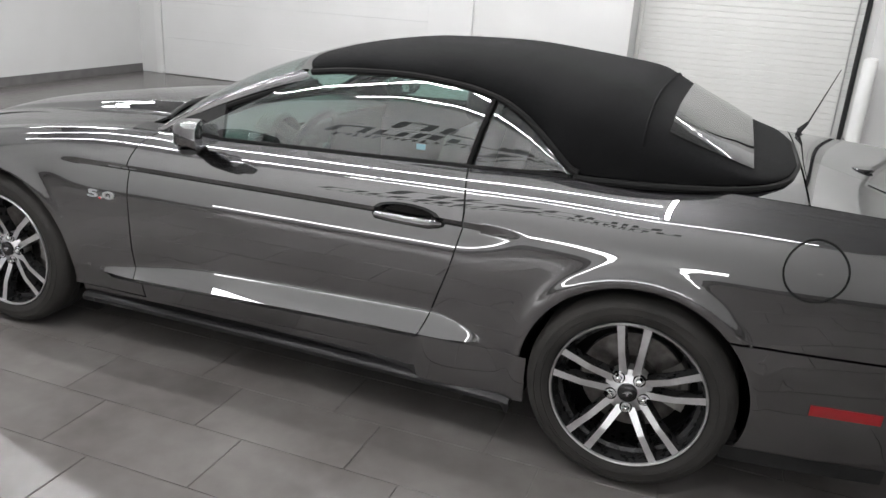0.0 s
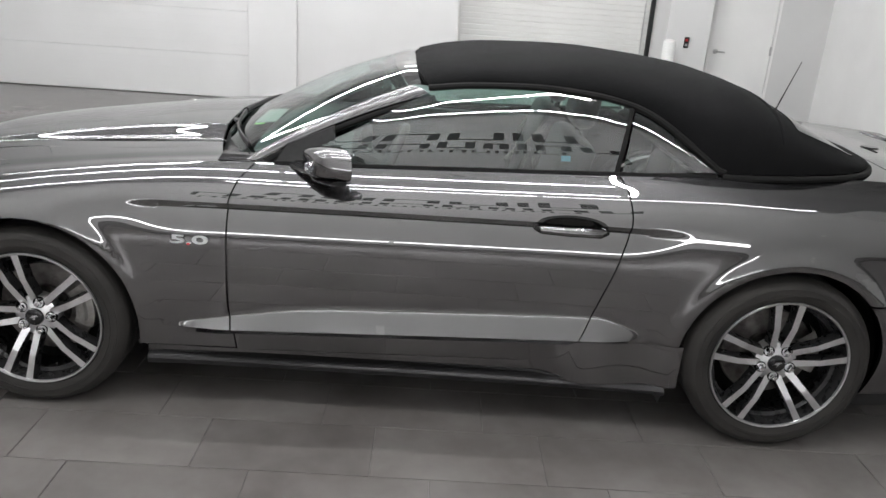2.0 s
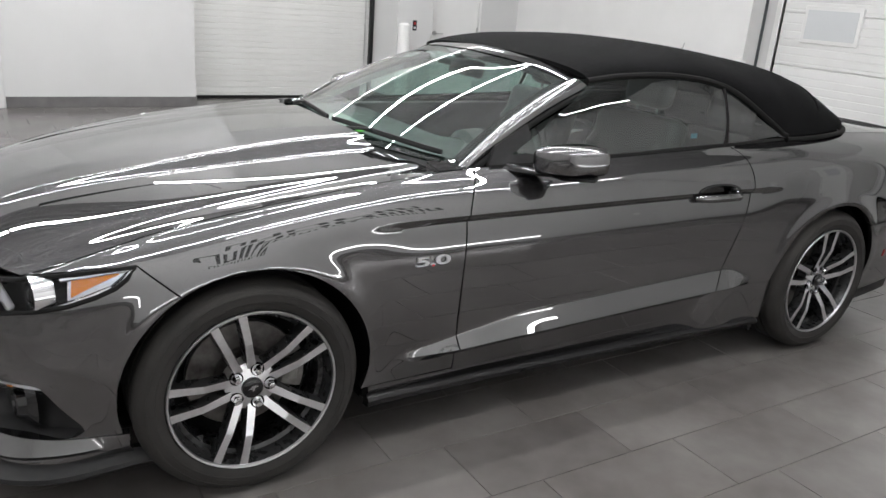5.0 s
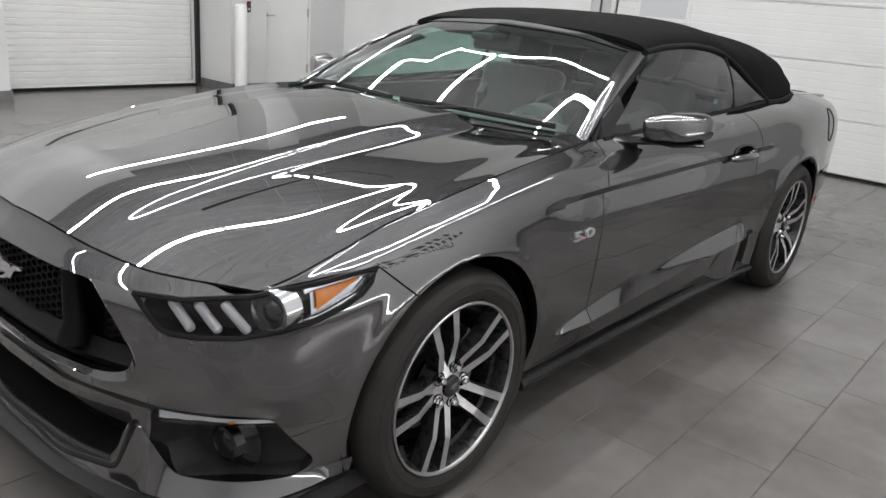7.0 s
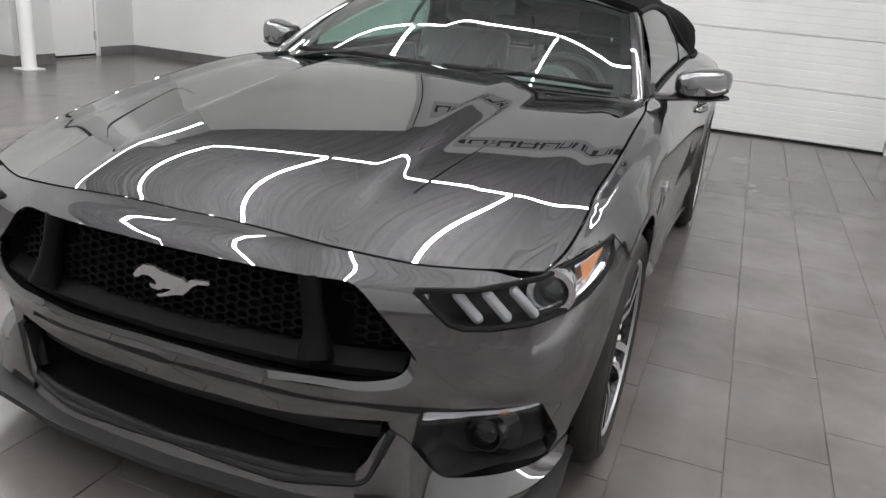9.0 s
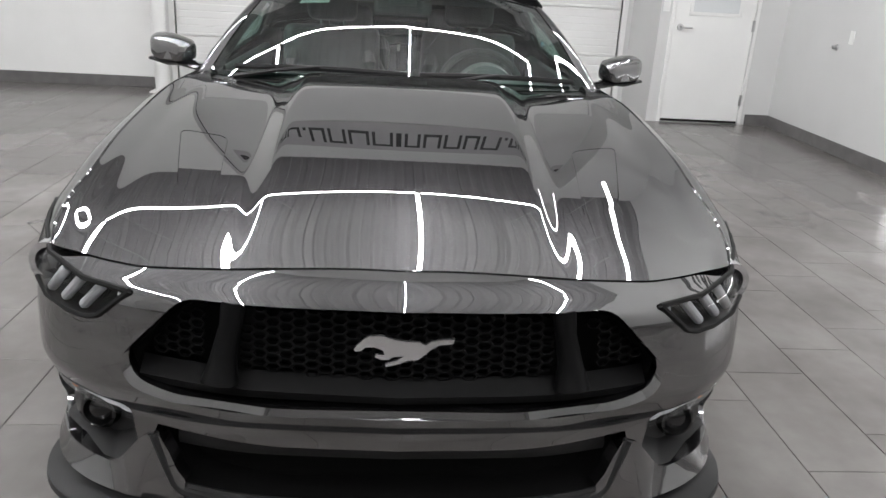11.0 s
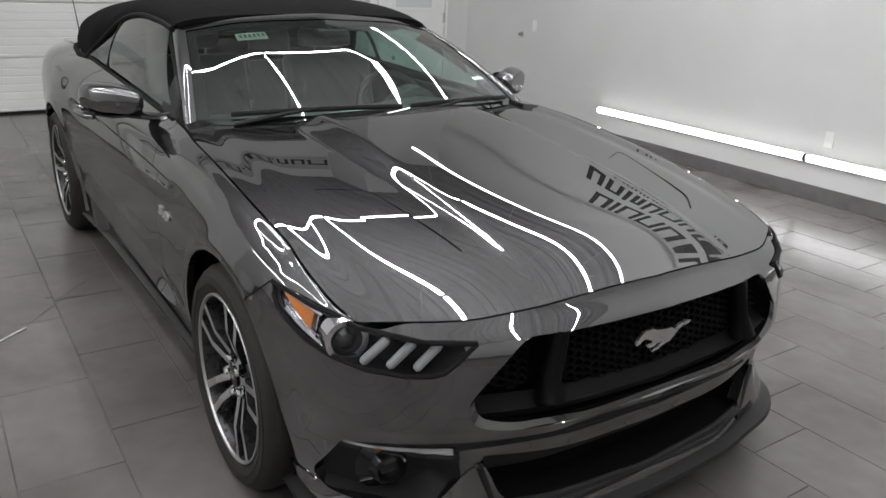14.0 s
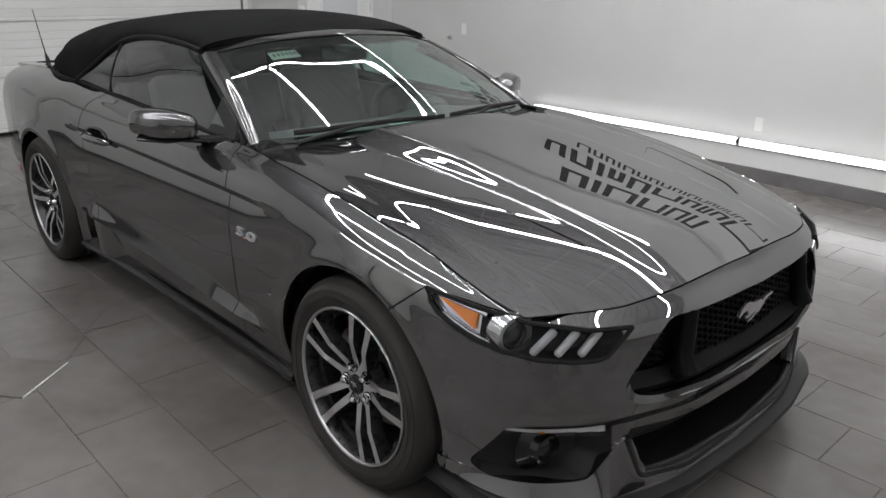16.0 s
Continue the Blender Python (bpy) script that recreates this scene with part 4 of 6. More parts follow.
def grille():
    # bevelled surround: wide below and at the sides
    ring = bmesh.new()
    turns = []
    for a, b in GRILLE:
        low_side = 1 - smooth_step(0.56, 0.66, b)
        ia, ib = a * (1 - 0.028 * (0.3 + 0.7 * low_side)), b + 0.017 * low_side - 0.004 * (1 - low_side)
        o = nose_at(a, b) + Vector((-0.0015, 0, 0))
        turns.append([ring.verts.new(v) for v in (o + Vector((0.004, 0, 0)), o, nose_at(ia, ib) + Vector((0.008, 0, 0)), nose_at(ia, ib) + Vector((0.040, 0, 0)))])
    for r0, r1 in zip(turns, turns[1:] + turns[:1]):
        for k in range(3):
            ring.faces.new((r0[k], r1[k], r1[k + 1], r0[k + 1]))
    bmesh.ops.recalc_face_normals(ring, faces=ring.faces)
    part("grille_surround", ring, body_paint, bumper, "body-coloured bevel round the grille")
    part("grille_housing", bowl(GRILLE, 0.11, 0.93), hollow_black, bumper, "deep black grille recess")
    mesh_area = [(-0.335, 0.700), (0.335, 0.700), (0.345, 0.550), (0.2, 0.538), (-0.2, 0.538), (-0.345, 0.550)]

    def back(a, b):
        return nose_at(a, b) + Vector((0.052, 0, 0))
    part("grille_mesh", honeycomb(mesh_area, 0.0185, back), grille_black, bumper, "black honeycomb grille mesh")
    for s in (1, -1):
        side_area = [(0.40 * s, 0.688), (0.45 * s, 0.688), (0.56 * s, 0.575), (0.545 * s, 0.55), (0.41 * s, 0.553)]
        part("grille_mesh", honeycomb(side_area, 0.0185, back), grille_black, bumper)
        post = [back(0.345 * s, 0.706) + Vector((-0.03, 0, 0)), back(0.352 * s, 0.648) + Vector((-0.022, 0, 0)), back(0.365 * s, 0.588) + Vector((-0.02, 0, 0)), back(0.372 * s, 0.532) + Vector((-0.03, 0, 0))]
        part("grille_post", tube(post, [0.026, 0.024, 0.027, 0.040], 12), grille_black, bumper)
    # the sloping shelf under the mesh and the lip round it
    line = steps(-0.555, 0.555, 40)
    a = [nose_at(s, 0.542 + 0.014 * abs(s)) + Vector((0.06, 0, 0)) for s in line]
    b = [nose_at(s, 0.516 + 0.012 * abs(s)) + Vector((0.020, 0, 0)) for s in line]
    c = [nose_at(s, 0.491 + 0.014 * abs(s)) + Vector((0.034, 0, 0)) for s in line]
    d = [nose_at(s, 0.472 + 0.022 * abs(s)) + Vector((0.10, 0, 0)) for s in line]
    bm = bmesh.new()
    rows = [[bm.verts.new(p) for p in r] for r in (a, b, c, d)]
    for r0, r1 in zip(rows, rows[1:]):
        for k in range(len(line) - 1):
            bm.faces.new((r0[k], r0[k + 1], r1[k + 1], r1[k]))
    part("grille_shelf", bm, grille_black, bumper)
    # a prancing emblem as a plain bright outline
    shape = [(-100, 4), (-94, 13), (-82, 25), (-70, 33), (-45, 35), (-22, 27), (5, 23), (30, 23), (43, 15), (54, 25), (80, 29), (100, 30), (98, 21), (70, 17), (56, 9), (44, -3), (30, -16), (8, -19),
             (-10, -27), (-35, -34), (-37, -28), (-15, -19), (2, -9), (-20, -11), (-30, -17), (-44, -18), (-57, -13), (-56, -6), (-38, -7), (-42, 3), (-58, 10), (-76, 9), (-86, 1), (-96, -1)]
    base = nose_at(0, 0.625).x + 0.03
    bm = prism([(-0.008 - a * 0.00104, 0.613 + b * 0.00104) for a, b in shape], base, base + 0.008, "yz")
    part("emblem", bm, satin_silver, bumper, "bright silver grille emblem")
    # lower intake
    part("lower_intake", bowl(LOWER, 0.12, 0.92), hollow_black, bumper, "black lower air intake")
    line = steps(-0.5, 0.5, 30)
    part("intake_bar", tube([nose_at(s, 0.335) + Vector((0.06, 0, 0)) for s in line], 0.014, 8, flat=1.6), trim_black, bumper)
    part("intake_lip", tube([nose_at(s, 0.222 + 0.03 * abs(s)) + Vector((0.006, 0, 0)) for s in line], 0.012, 8), trim_black, bumper)


grille()


def lamps():
    for side in (1, -1):
        def at(a, b, side=side):
            return skin(a, b, side)
        lamp = part("headlamp", bowl(LAMP, 0.075, 0.93, at), grille_black, car, "headlamp with amber reflector and three light bars")
        # lens over the outline
        us, vs_ = steps(0.585, 1.165, 34), steps(0.0, 1.0, 8)
        up = curve_of([a for a, b in LAMP[:5]], [b for a, b in LAMP[:5]])
        lowp = sorted([LAMP[0]] + LAMP[4:], key=lambda p: p[0])
        dn = curve_of([p[0] for p in lowp], [p[1] for p in lowp])
        bm = sheet(*net(us, vs_, lambda u, v: u, lambda u, v: dn(u) * (1 - v) + up(u) * v), at, [], 0.0)
        lens = part("lens", bm, glass_clear, lamp, "clear lamp lens")
        lens.visible_shadow = False
        # projector
        c = at(0.915, 0.687) + Vector((0.040, -side * 0.035, 0))
        aim = Matrix.Translation(c) @ pose(0, 0, 0, 0, 0, 90 - side * 12)
        part("projector_ring", lathe([(0.030, 0.03), (0.038, 0.046), (0.052, 0.049), (0.057, 0.0)], 40, aim), reflector, lamp)
        part("projector_lens", lathe([(0.0, 0.056), (0.014, 0.054), (0.026, 0.047), (0.036, 0.030)], 32, aim), gloss_black, lamp, "dark round projector lens")
        part("lamp_trim", tube([at(a, b) + Vector((0.012, -side * 0.012, 0)) for a, b in ((0.97, 0.728), (1.06, 0.742), (1.145, 0.752), (1.10, 0.708), (1.02, 0.678), (0.95, 0.655))], 0.008, 8), chrome, lamp, "bright chrome trim line")
        part("projector_bowl", lathe([(0.030, 0.030), (0.02, 0.005), (0.0, 0.0)], 32, aim), reflector, lamp)
        # bright wing and amber reflector behind the lens
        for nm, lo, hi, mat, dep, lab in (("reflector_frame", 0.992, 1.152, reflector, 0.020, "bright frame round the amber reflector"), ("amber_reflector", 1.004, 1.122, amber, 0.012, "amber side marker")):
            us2 = steps(lo, hi, 8)
            amb = nm == "amber_reflector"

            def share(u, v, lo=lo, hi=hi, amb=amb):
                return 0.84 - (0.84 - v) * (1 - 0.72 * (u - lo) / (hi - lo)) if amb else v
            bm = sheet(*net(us2, steps(0.22 if amb else 0.08, 0.84 if amb else 0.93, 5), lambda u, v: u, lambda u, v: dn(u) * (1 - share(u, v)) + up(u) * share(u, v)), lambda a, b: at(a, b) + Vector((dep * 0.5, -side * dep, 0)), [], 0.0)
            part(nm, bm, mat, lamp, lab)
        for k in range(3):
            a = 0.672 + 0.062 * k
            p0, p1 = at(a + 0.034, 0.640 + 0.003 * k) + Vector((0.024, 0, 0)), at(a - 0.024, 0.700 + 0.004 * k) + Vector((0.024, 0, 0))
            part("light_bar", tube([p0, p0.lerp(p1, 0.08), p0.lerp(p1, 0.92), p1], [0.007, 0.0115, 0.0115, 0.007], 10), lamp_bar_white, lamp, "frosted light bar")
        rim = [at(a, b) + Vector((-0.001, 0, 0)) for a, b in LAMP + LAMP[:1]]
        part("lamp_seal", tube(rim, 0.0065, 6), rubber_black, lamp)
        # fog recess
        fog = part("fog_lamp_housing", bowl(FOG, 0.085, 0.82, at), trim_black, bumper, "black fog lamp recess")
        c = at(0.78, 0.335) + Vector((0.05, -side * 0.03, 0))
        aim = Matrix.Translation(c) @ pose(0, 0, 0, 0, 0, 90 - side * 8)
        part("fog_lamp", lathe([(0.0, 0.022), (0.02, 0.02), (0.032, 0.012), (0.036, 0.024), (0.043, 0.022), (0.05, 0.0), (0.08, -0.02)], 32, aim), gloss_black, fog, "round fog lamp")
        def slit(u, v, shrink=0.0):
            t = min(1.0, max(0.0, (u - 0.598) / 0.315))
            tall = (0.041 - shrink) * math.sin(math.pi * (0.04 + 0.92 * t ** 0.85)) ** 0.55
            return 0.388 + shrink / 2 + 0.016 * t + 0.010 * math.sin(math.pi * t) + tall * v
        us, vs_ = steps(0.600, 0.910, 30), steps(0, 1, 5)
        sig = part("turn_signal", sheet(*net(us, vs_, lambda u, v: u, slit), lambda a, b: at(a, b) + Vector((-0.002, 0, 0)), [], 0.03), glass_clear, bumper, "clear strip turn signal")
        us = steps(0.606, 0.904, 60)
        part("signal_reflector", sheet(*net(us, steps(0, 1, 20), lambda u, v: u, lambda u, v: slit(u, v, 0.006)), lambda a, b: at(a, b) + Vector((0.013 + 0.002 * math.sin(b * 900), -side * 0.006, 0)), [], 0.0, (0, 0, 0.4)), signal_white, sig)
        part("signal_filament", tube([at(0.795, 0.412) + Vector((0.008, -side * 0.004, 0)), at(0.81, 0.413) + Vector((0.008, -side * 0.004, 0))], 0.003, 8), amber, sig, "small amber bulb")


lamps()


rocker_top = curve_of([-1.0, -0.60, -0.2, 0.3, 0.43, 0.50, 0.565, 0.625, 0.68, 1.1], [0.249, 0.2455, 0.254, 0.267, 0.271, 0.277, 0.314, 0.374, 0.383, 0.383])


def sills():
    for side in (-1, 1):
        def line(x):
            z = rocker_top(x)
            return abs(flank(x, z, side).y), z

        def rocker(x, v, side=side):
            y0, z1 = line(x)
            z0 = 0.205
            return Vector((x, side * (y0 - 0.003 - 0.014 * (1 - v) ** 1.4), z0 + (z1 - z0) * v))
        part("rocker_panel", sheet(*net(steps(-0.958, 1.03, 90), steps(0, 1, 8), lambda u, v: u, lambda u, v: v), rocker, [], 0.02, (0, 0, 0.3)), body_paint, car, "body-coloured rocker panel under the door")
        # projecting skirt below it, wider towards the back
        bm = bmesh.new()
        rows = []
        for x in steps(-0.962, 0.985, 60):
            u = (x + 0.962) / 1.947
            y0 = abs(flank(x, 0.262, side).y) - 0.014
            prof = [(y0 - 0.02, 0.214 + 0.004 * u), (y0 + 0.001, 0.211 + 0.004 * u), (y0 + 0.012 + 0.026 * u, 0.202), (y0 + 0.016 + 0.029 * u, 0.194), (y0 + 0.014 + 0.027 * u, 0.176 + 0.004 * u), (y0 - 0.03, 0.166)]
            rows.append([bm.verts.new((x, side * y, z)) for y, z in prof])
        for r0, r1 in zip(rows, rows[1:]):
            for k in range(5):
                bm.faces.new((r0[k], r0[k + 1], r1[k + 1], r1[k]))
        bm.faces.new(rows[0])
        bm.faces.new(rows[-1])
        bmesh.ops.recalc_face_normals(bm, faces=bm.faces)
        part("side_skirt", bm, skirt_black, car, "dark satin sill skirt")
        # floor of the body behind the skirt
        part("sill_body", box(-0.97, 1.0, min(side * 0.62, side * 0.85), max(side * 0.62, side * 0.85), 0.19, 0.40, 0.01), hollow_black, car)
        part("mud_flap", prism([(0.945, 0.18), (0.985, 0.18), (0.975, 0.135)], min(side * 0.84, side * 0.89), max(side * 0.84, side * 0.89), "xz", 0.002), trim_black, car)


sills()


def wheel_houses():
    for side in (-1, 1):
        for cx, cz, r in ((-1.36, 0.35, 0.392), (REAR_X, 0.345, 0.387)):
            bm = lathe([(0.05, 0.36), (r, 0.36), (r, 0.86)], 40, Matrix.Translation((cx, 0, cz)) if side > 0 else Matrix.Translation((cx, 0, cz)) @ Matrix.Diagonal((1, -1, 1, 1)), (-0.35, math.pi + 0.35))
            part("wheel_arch_liner", bm, hollow_black, car)
    part("underbody", box(-2.0, 2.3, -0.70, 0.70, 0.17, 0.24, 0.02), hollow_black, car)
    part("engine_block", box(-1.9, -0.9, -0.35, 0.35, 0.24, 0.74, 0.02), hollow_black, car)


wheel_houses()

# ---- glass, top and cabin ----
ws_base_x, ws_base_z = curve_of([0, 0.35, 0.6, 0.72], [-0.80, -0.765, -0.675, -0.60]), curve_of([0, 0.4, 0.72], [0.966, 0.962, 0.95])
ws_top_x, ws_top_z = curve_of([0, 0.35, 0.59], [-0.13, -0.105, -0.045]), curve_of([0, 0.35, 0.59], [1.283, 1.268, 1.226])


def screen(u, v):
    """The windscreen: u across from -1 to 1, v up from 0 to 1."""
    yb, yt = 0.728 * u, 0.588 * u
    p = Vector((ws_base_x(abs(yb)), yb, ws_base_z(abs(yb))))
    q = Vector((ws_top_x(abs(yt)), yt, ws_top_z(abs(yt))))
    m = p.lerp(q, v)
    n = Vector((-0.42, 0, 0.9))
    return m + n * 0.030 * 4 * v * (1 - v) * (1 - 0.35 * u * u)


def pillar_out(v):
    """Outer edge of the front pillar, from the cowl to the header."""
    return Vector((-0.60, 0.775, 0.936)).lerp(Vector((0.035, 0.628, 1.208)), v) + Vector((-0.42, 0.05, 0.9)) * 0.024 * 4 * v * (1 - v)


def glasshouse():
    ws = part("windscreen", sheet(*net(steps(-1, 1, 40), steps(0, 1, 18), lambda u, v: u, lambda u, v: v), screen, [], 0.0), glass_front, car, "raked windscreen with a dark border")
    # dark printed border
    lip = Vector((0.004, 0, -0.006))

    def border(us, vs):
        return sheet(*net(us, vs, lambda u, v: u, lambda u, v: v), lambda u, v: screen(u, v) + lip, [], 0.0)
    part("screen_border", border(steps(-1, 1, 40), steps(0.93, 1.0, 3)), hollow_black, ws)
    part("screen_border", border(steps(-1, 1, 40), steps(0.0, 0.055, 3)), hollow_black, ws)
    for s in (-1, 1):
        part("screen_border", border(steps(0.945 * s, 1.0 * s, 3), steps(0, 1, 18)), hollow_black, ws)
    for s in (-1, 1):
        # front pillar: outer face and inner edge by the screen
        bm = bmesh.new()
        rows = []
        for v in steps(0, 1, 16):
            a = screen(s, v) + Vector((0.0, s * 0.002, 0.002))
            b = pillar_out(v)
            b = Vector((b.x, s * b.y, b.z))
            c = b + Vector((0.045, -s * 0.030, -0.035))
            arc = [a.lerp(b, t) + Vector((-0.003, s * 0.010, 0.013)) * (4 * t * (1 - t)) for t in steps(0, 1, 9)]
            rows.append([bm.verts.new(p) for p in [a + Vector((0.01, 0, -0.02))] + arc + [c]])
        for r0, r1 in zip(rows, rows[1:]):
            for k in range(len(r0) - 1):
                bm.faces.new((r0[k], r0[k + 1], r1[k + 1], r1[k]))
        bmesh.ops.recalc_face_normals(bm, faces=bm.faces)
        part("front_pillar", bm, body_paint, car)
        part("pillar_seal", tube([Vector((p.x + 0.02, s * (p.y - 0.004), p.z - 0.012)) for p in (pillar_out(v) for v in steps(0.0, 1.0, 14))], 0.011, 8), rubber_black, car)
        # cowl corner between hood, pillar and fender
        part("cowl_corner", sheet(*net(steps(-0.70, -0.44, 10), steps(0, 1, 6), lambda u, v: u, lambda u, v: v), lambda x, t: Vector((x, s * (0.70 + 0.085 * t), 0.953 + 0.012 * (1 - t))), [], 0.02), body_paint, car)
    # header rail over the screen
    bm = bmesh.new()
    rows = []
    for u in steps(-1, 1, 30):
        a = screen(u, 1.0)
        rows.append([bm.verts.new(p) for p in (a + Vector((0.02, 0, -0.02)), a + Vector((0, 0, 0.003)), a + Vector((0.03, 0.01 * u, 0.013 - 0.004 * u * u)), a + Vector((0.085, 0.03 * u, 0.020 - 0.010 * u * u)), a + Vector((0.10, 0.03 * u, -0.01)))])
    for r0, r1 in zip(rows, rows[1:]):
        for k in range(4):
            bm.faces.new((r0[k], r0[k + 1], r1[k + 1], r1[k]))
    bmesh.ops.recalc_face_normals(bm, faces=bm.faces)
    part("header_rail", bm, body_paint, car)
    # cowl and wipers
    part("cowl", sheet(*net(steps(-1, 1, 40), steps(0, 1, 5), lambda u, v: u, lambda u, v: v), lambda u, v: Vector((hood_rear(abs(u * 0.78)) + 0.004, u * 0.78, hood_z(hood_rear(abs(u * 0.78)), u * 0.78) - 0.028)).lerp(screen(u, 0.03) + Vector((0, 0, -0.012)), v), [], 0.01), trim_black, car)
    for y0, y1, piv in ((-0.64, -0.06, -0.10), (-0.02, 0.60, 0.62)):
        pts = []
        for t in steps(0, 1, 10):
            y = y0 + (y1 - y0) * t
            p = screen(y / 0.70, 0.055 + 0.015 * math.sin(t * 3.1))
            pts.append(p + Vector((-0.012, 0, 0.013)))
        w = part("wiper", tube(pts, 0.006, 6, flat=1.8), trim_black, car, "black windscreen wiper")
        mid = pts[5] + Vector((-0.006, 0, 0.008))
        base = Vector((ws_base_x(abs(piv)) - 0.01, piv, ws_base_z(abs(piv)) + 0.0))
        part("wiper_arm", tube([base, base.lerp(mid, 0.5) + Vector((-0.008, 0, 0.006)), mid], [0.011, 0.008, 0.005], 6), trim_black, w)


glasshouse()

rail_y = curve_of([0.03, 0.42, 0.78, 0.86, 0.95, 1.10, 1.3, 1.5, 1.62, 1.70, 1.76, 1.80], [0.622, 0.632, 0.655, 0.672, 0.705, 0.770, 0.782, 0.758, 0.705, 0.625, 0.50, 0.27])
rail_z = curve_of([0.03, 0.2, 0.42, 0.62, 0.78, 0.86, 0.95, 1.03, 1.11, 1.3, 1.62, 1.80], [1.228, 1.248, 1.256, 1.244, 1.214, 1.182, 1.126, 1.066, 1.016, 1.024, 1.038, 1.042])
crown_z = curve_of([0.03, 0.15, 0.31, 0.62, 0.93, 1.1, 1.2, 1.25, 1.30, 1.38, 1.545, 1.66, 1.80], [1.296, 1.330, 1.354, 1.364, 1.345, 1.322, 1.305, 1.291, 1.266, 1.2215, 1.137, 1.079, 1.048])


def top_at(x, t):
    """The soft top: t across from -1 to 1."""
    a = abs(t)
    e, z0, z1 = rail_y(x), rail_z(x), crown_z(x)
    ahead = 0.075 * (1 - a * a) * (1 - smooth_step(0.04, 0.5, x))
    p = 2.6 + 0.9 * smooth_step(0.9, 1.25, x)
    ang = (1 - a) * math.pi / 2
    y = e * (max(0.0, math.cos(ang)) ** (2 / p))
    z = z0 + (z1 - z0) * (max(0.0, math.sin(ang)) ** (2 / p))
    return Vector((x - ahead, math.copysign(y, t), z))


def soft_top():
    top = part("soft_top", sheet(*net(steps(-1, 1, 72), steps(0.04, 1.797, 94), lambda u, v: v, lambda u, v: u), top_at, [], 0.02, (0.8, 0, 0.9)), fabric, car, "tightly stretched black fabric soft top")
    # seams along the roof
    for s in (-1, 1):
        part("rail_seal", tube([Vector((x, s * (rail_y(x) + 0.002), rail_z(x) + 0.002)) for x in steps(0.03, 1.11, 40)], 0.012, 8), rubber_black, top, "black rubber window seal")
    part("seam", tube([top_at(1.30, t) + Vector((0.001, 0, 0.002)) for t in steps(-0.85, 0.85, 40)], 0.005, 5), fabric, top)
    part("rear_window", sheet(*net(steps(-0.62, 0.62, 30), steps(1.37, 1.64, 10), lambda u, v: v, lambda u, v: u * (1 - 0.1 * (v - 1.37))), lambda a, b: top_at(a, b) + Vector((0.004, 0, 0.005)), [rounded([(1.3, 2), (1.3, 2.1), (1.31, 2)], 0.01)], 0.004), glass_rear, top, "grey glass rear window")
    # folded edge of the cloth along the deck
    part("deck_seal", tube([Vector((x, -(rail_y(x) + 0.012), rail_z(x) - 0.012)) for x in steps(1.10, 1.797, 26)] + [Vector((1.806, y, 1.034)) for y in steps(-0.22, 0.22, 6)] + [Vector((x, rail_y(x) + 0.012, rail_z(x) - 0.012)) for x in steps(1.797, 1.10, 26)], 0.012, 8), rubber_black, top)


glass_rear = pane("rear_glass", (0.5, 0.52, 0.52), 0.1)
soft_top()


def belt_y(x):
    return abs(flank(x, top_edge(x) - 0.001).y) - 0.012


def side_windows():
    for s in (-1, 1):
        def lower(x):
            return Vector((x, s * belt_y(x), top_edge(x) - 0.002))

        def front_glass(u, v):
            a = lower(-0.46 + (0.715 + 0.46) * u)
            xt = 0.07 + (0.765 - 0.07) * u
            b = Vector((xt, s * (rail_y(xt) - 0.004), rail_z(xt) + 0.004))
            p = a.lerp(b, v)
            return p + Vector((0, s * 0.02 * 4 * v * (1 - v), 0))
        ob = part("side_window", sheet(*net(steps(0, 1, 30), steps(0, 1, 12), lambda u, v: u, lambda u, v: v), front_glass, [], 0.0, (0, 0, 1.0)), glass_side, car, "raised side window")
        if s < 0:
            c = front_glass(0.83, 0.18)
            part("sticker", box(c.x - 0.017, c.x + 0.017, c.y + 0.003, c.y + 0.005, c.z - 0.010, c.z + 0.010), blue_sticker, ob, "small blue sticker")

        def quarter_glass(u, v):
            a = lower(0.745 + (1.085 - 0.745) * u)
            xt = 0.790 + (1.085 - 0.790) * u
            b = Vector((xt, s * (rail_y(xt) - 0.004), rail_z(xt)))
            return a.lerp(b, v) + Vector((0, s * 0.012 * 4 * v * (1 - v), 0))
        ob = part("quarter_window", sheet(*net(steps(0, 1, 16), steps(0, 1, 10), lambda u, v: u, lambda u, v: v), quarter_glass, [], 0.0, (0, 0, 1.0)), glass_side, car, "small fixed rear quarter window")
        part("division_bar", tube([lower(0.725), (lower(0.725) + Vector((0.775, s * rail_y(0.775), rail_z(0.775)))) / 2 + Vector((0, s * 0.014, 0)), Vector((0.775, s * rail_y(0.775), rail_z(0.775)))], 0.010, 8), rubber_black, car)
        part("belt_seal", tube([lower(x) + Vector((0, s * 0.012, 0.001)) for x in steps(-0.5, 1.08, 30)], 0.008, 6), rubber_black, car)
        # corner piece by the mirror
        bm = bmesh.new()
        pts = [lower(-0.50), lower(-0.28), Vector((-0.30, s * 0.705, 1.085)), Vector((-0.46, s * 0.742, 1.018))]
        f = bm.faces.new([bm.verts.new(p + Vector((0, s * 0.008, 0))) for p in pts])
        r = bmesh.ops.extrude_face_region(bm, geom=[f])
        bmesh.ops.translate(bm, vec=(0, -s * 0.02, 0), verts=[g for g in r["geom"] if isinstance(g, bmesh.types.BMVert)])
        bmesh.ops.recalc_face_normals(bm, faces=bm.faces)
        part("mirror_corner", bm, trim_black, car)


side_windows()


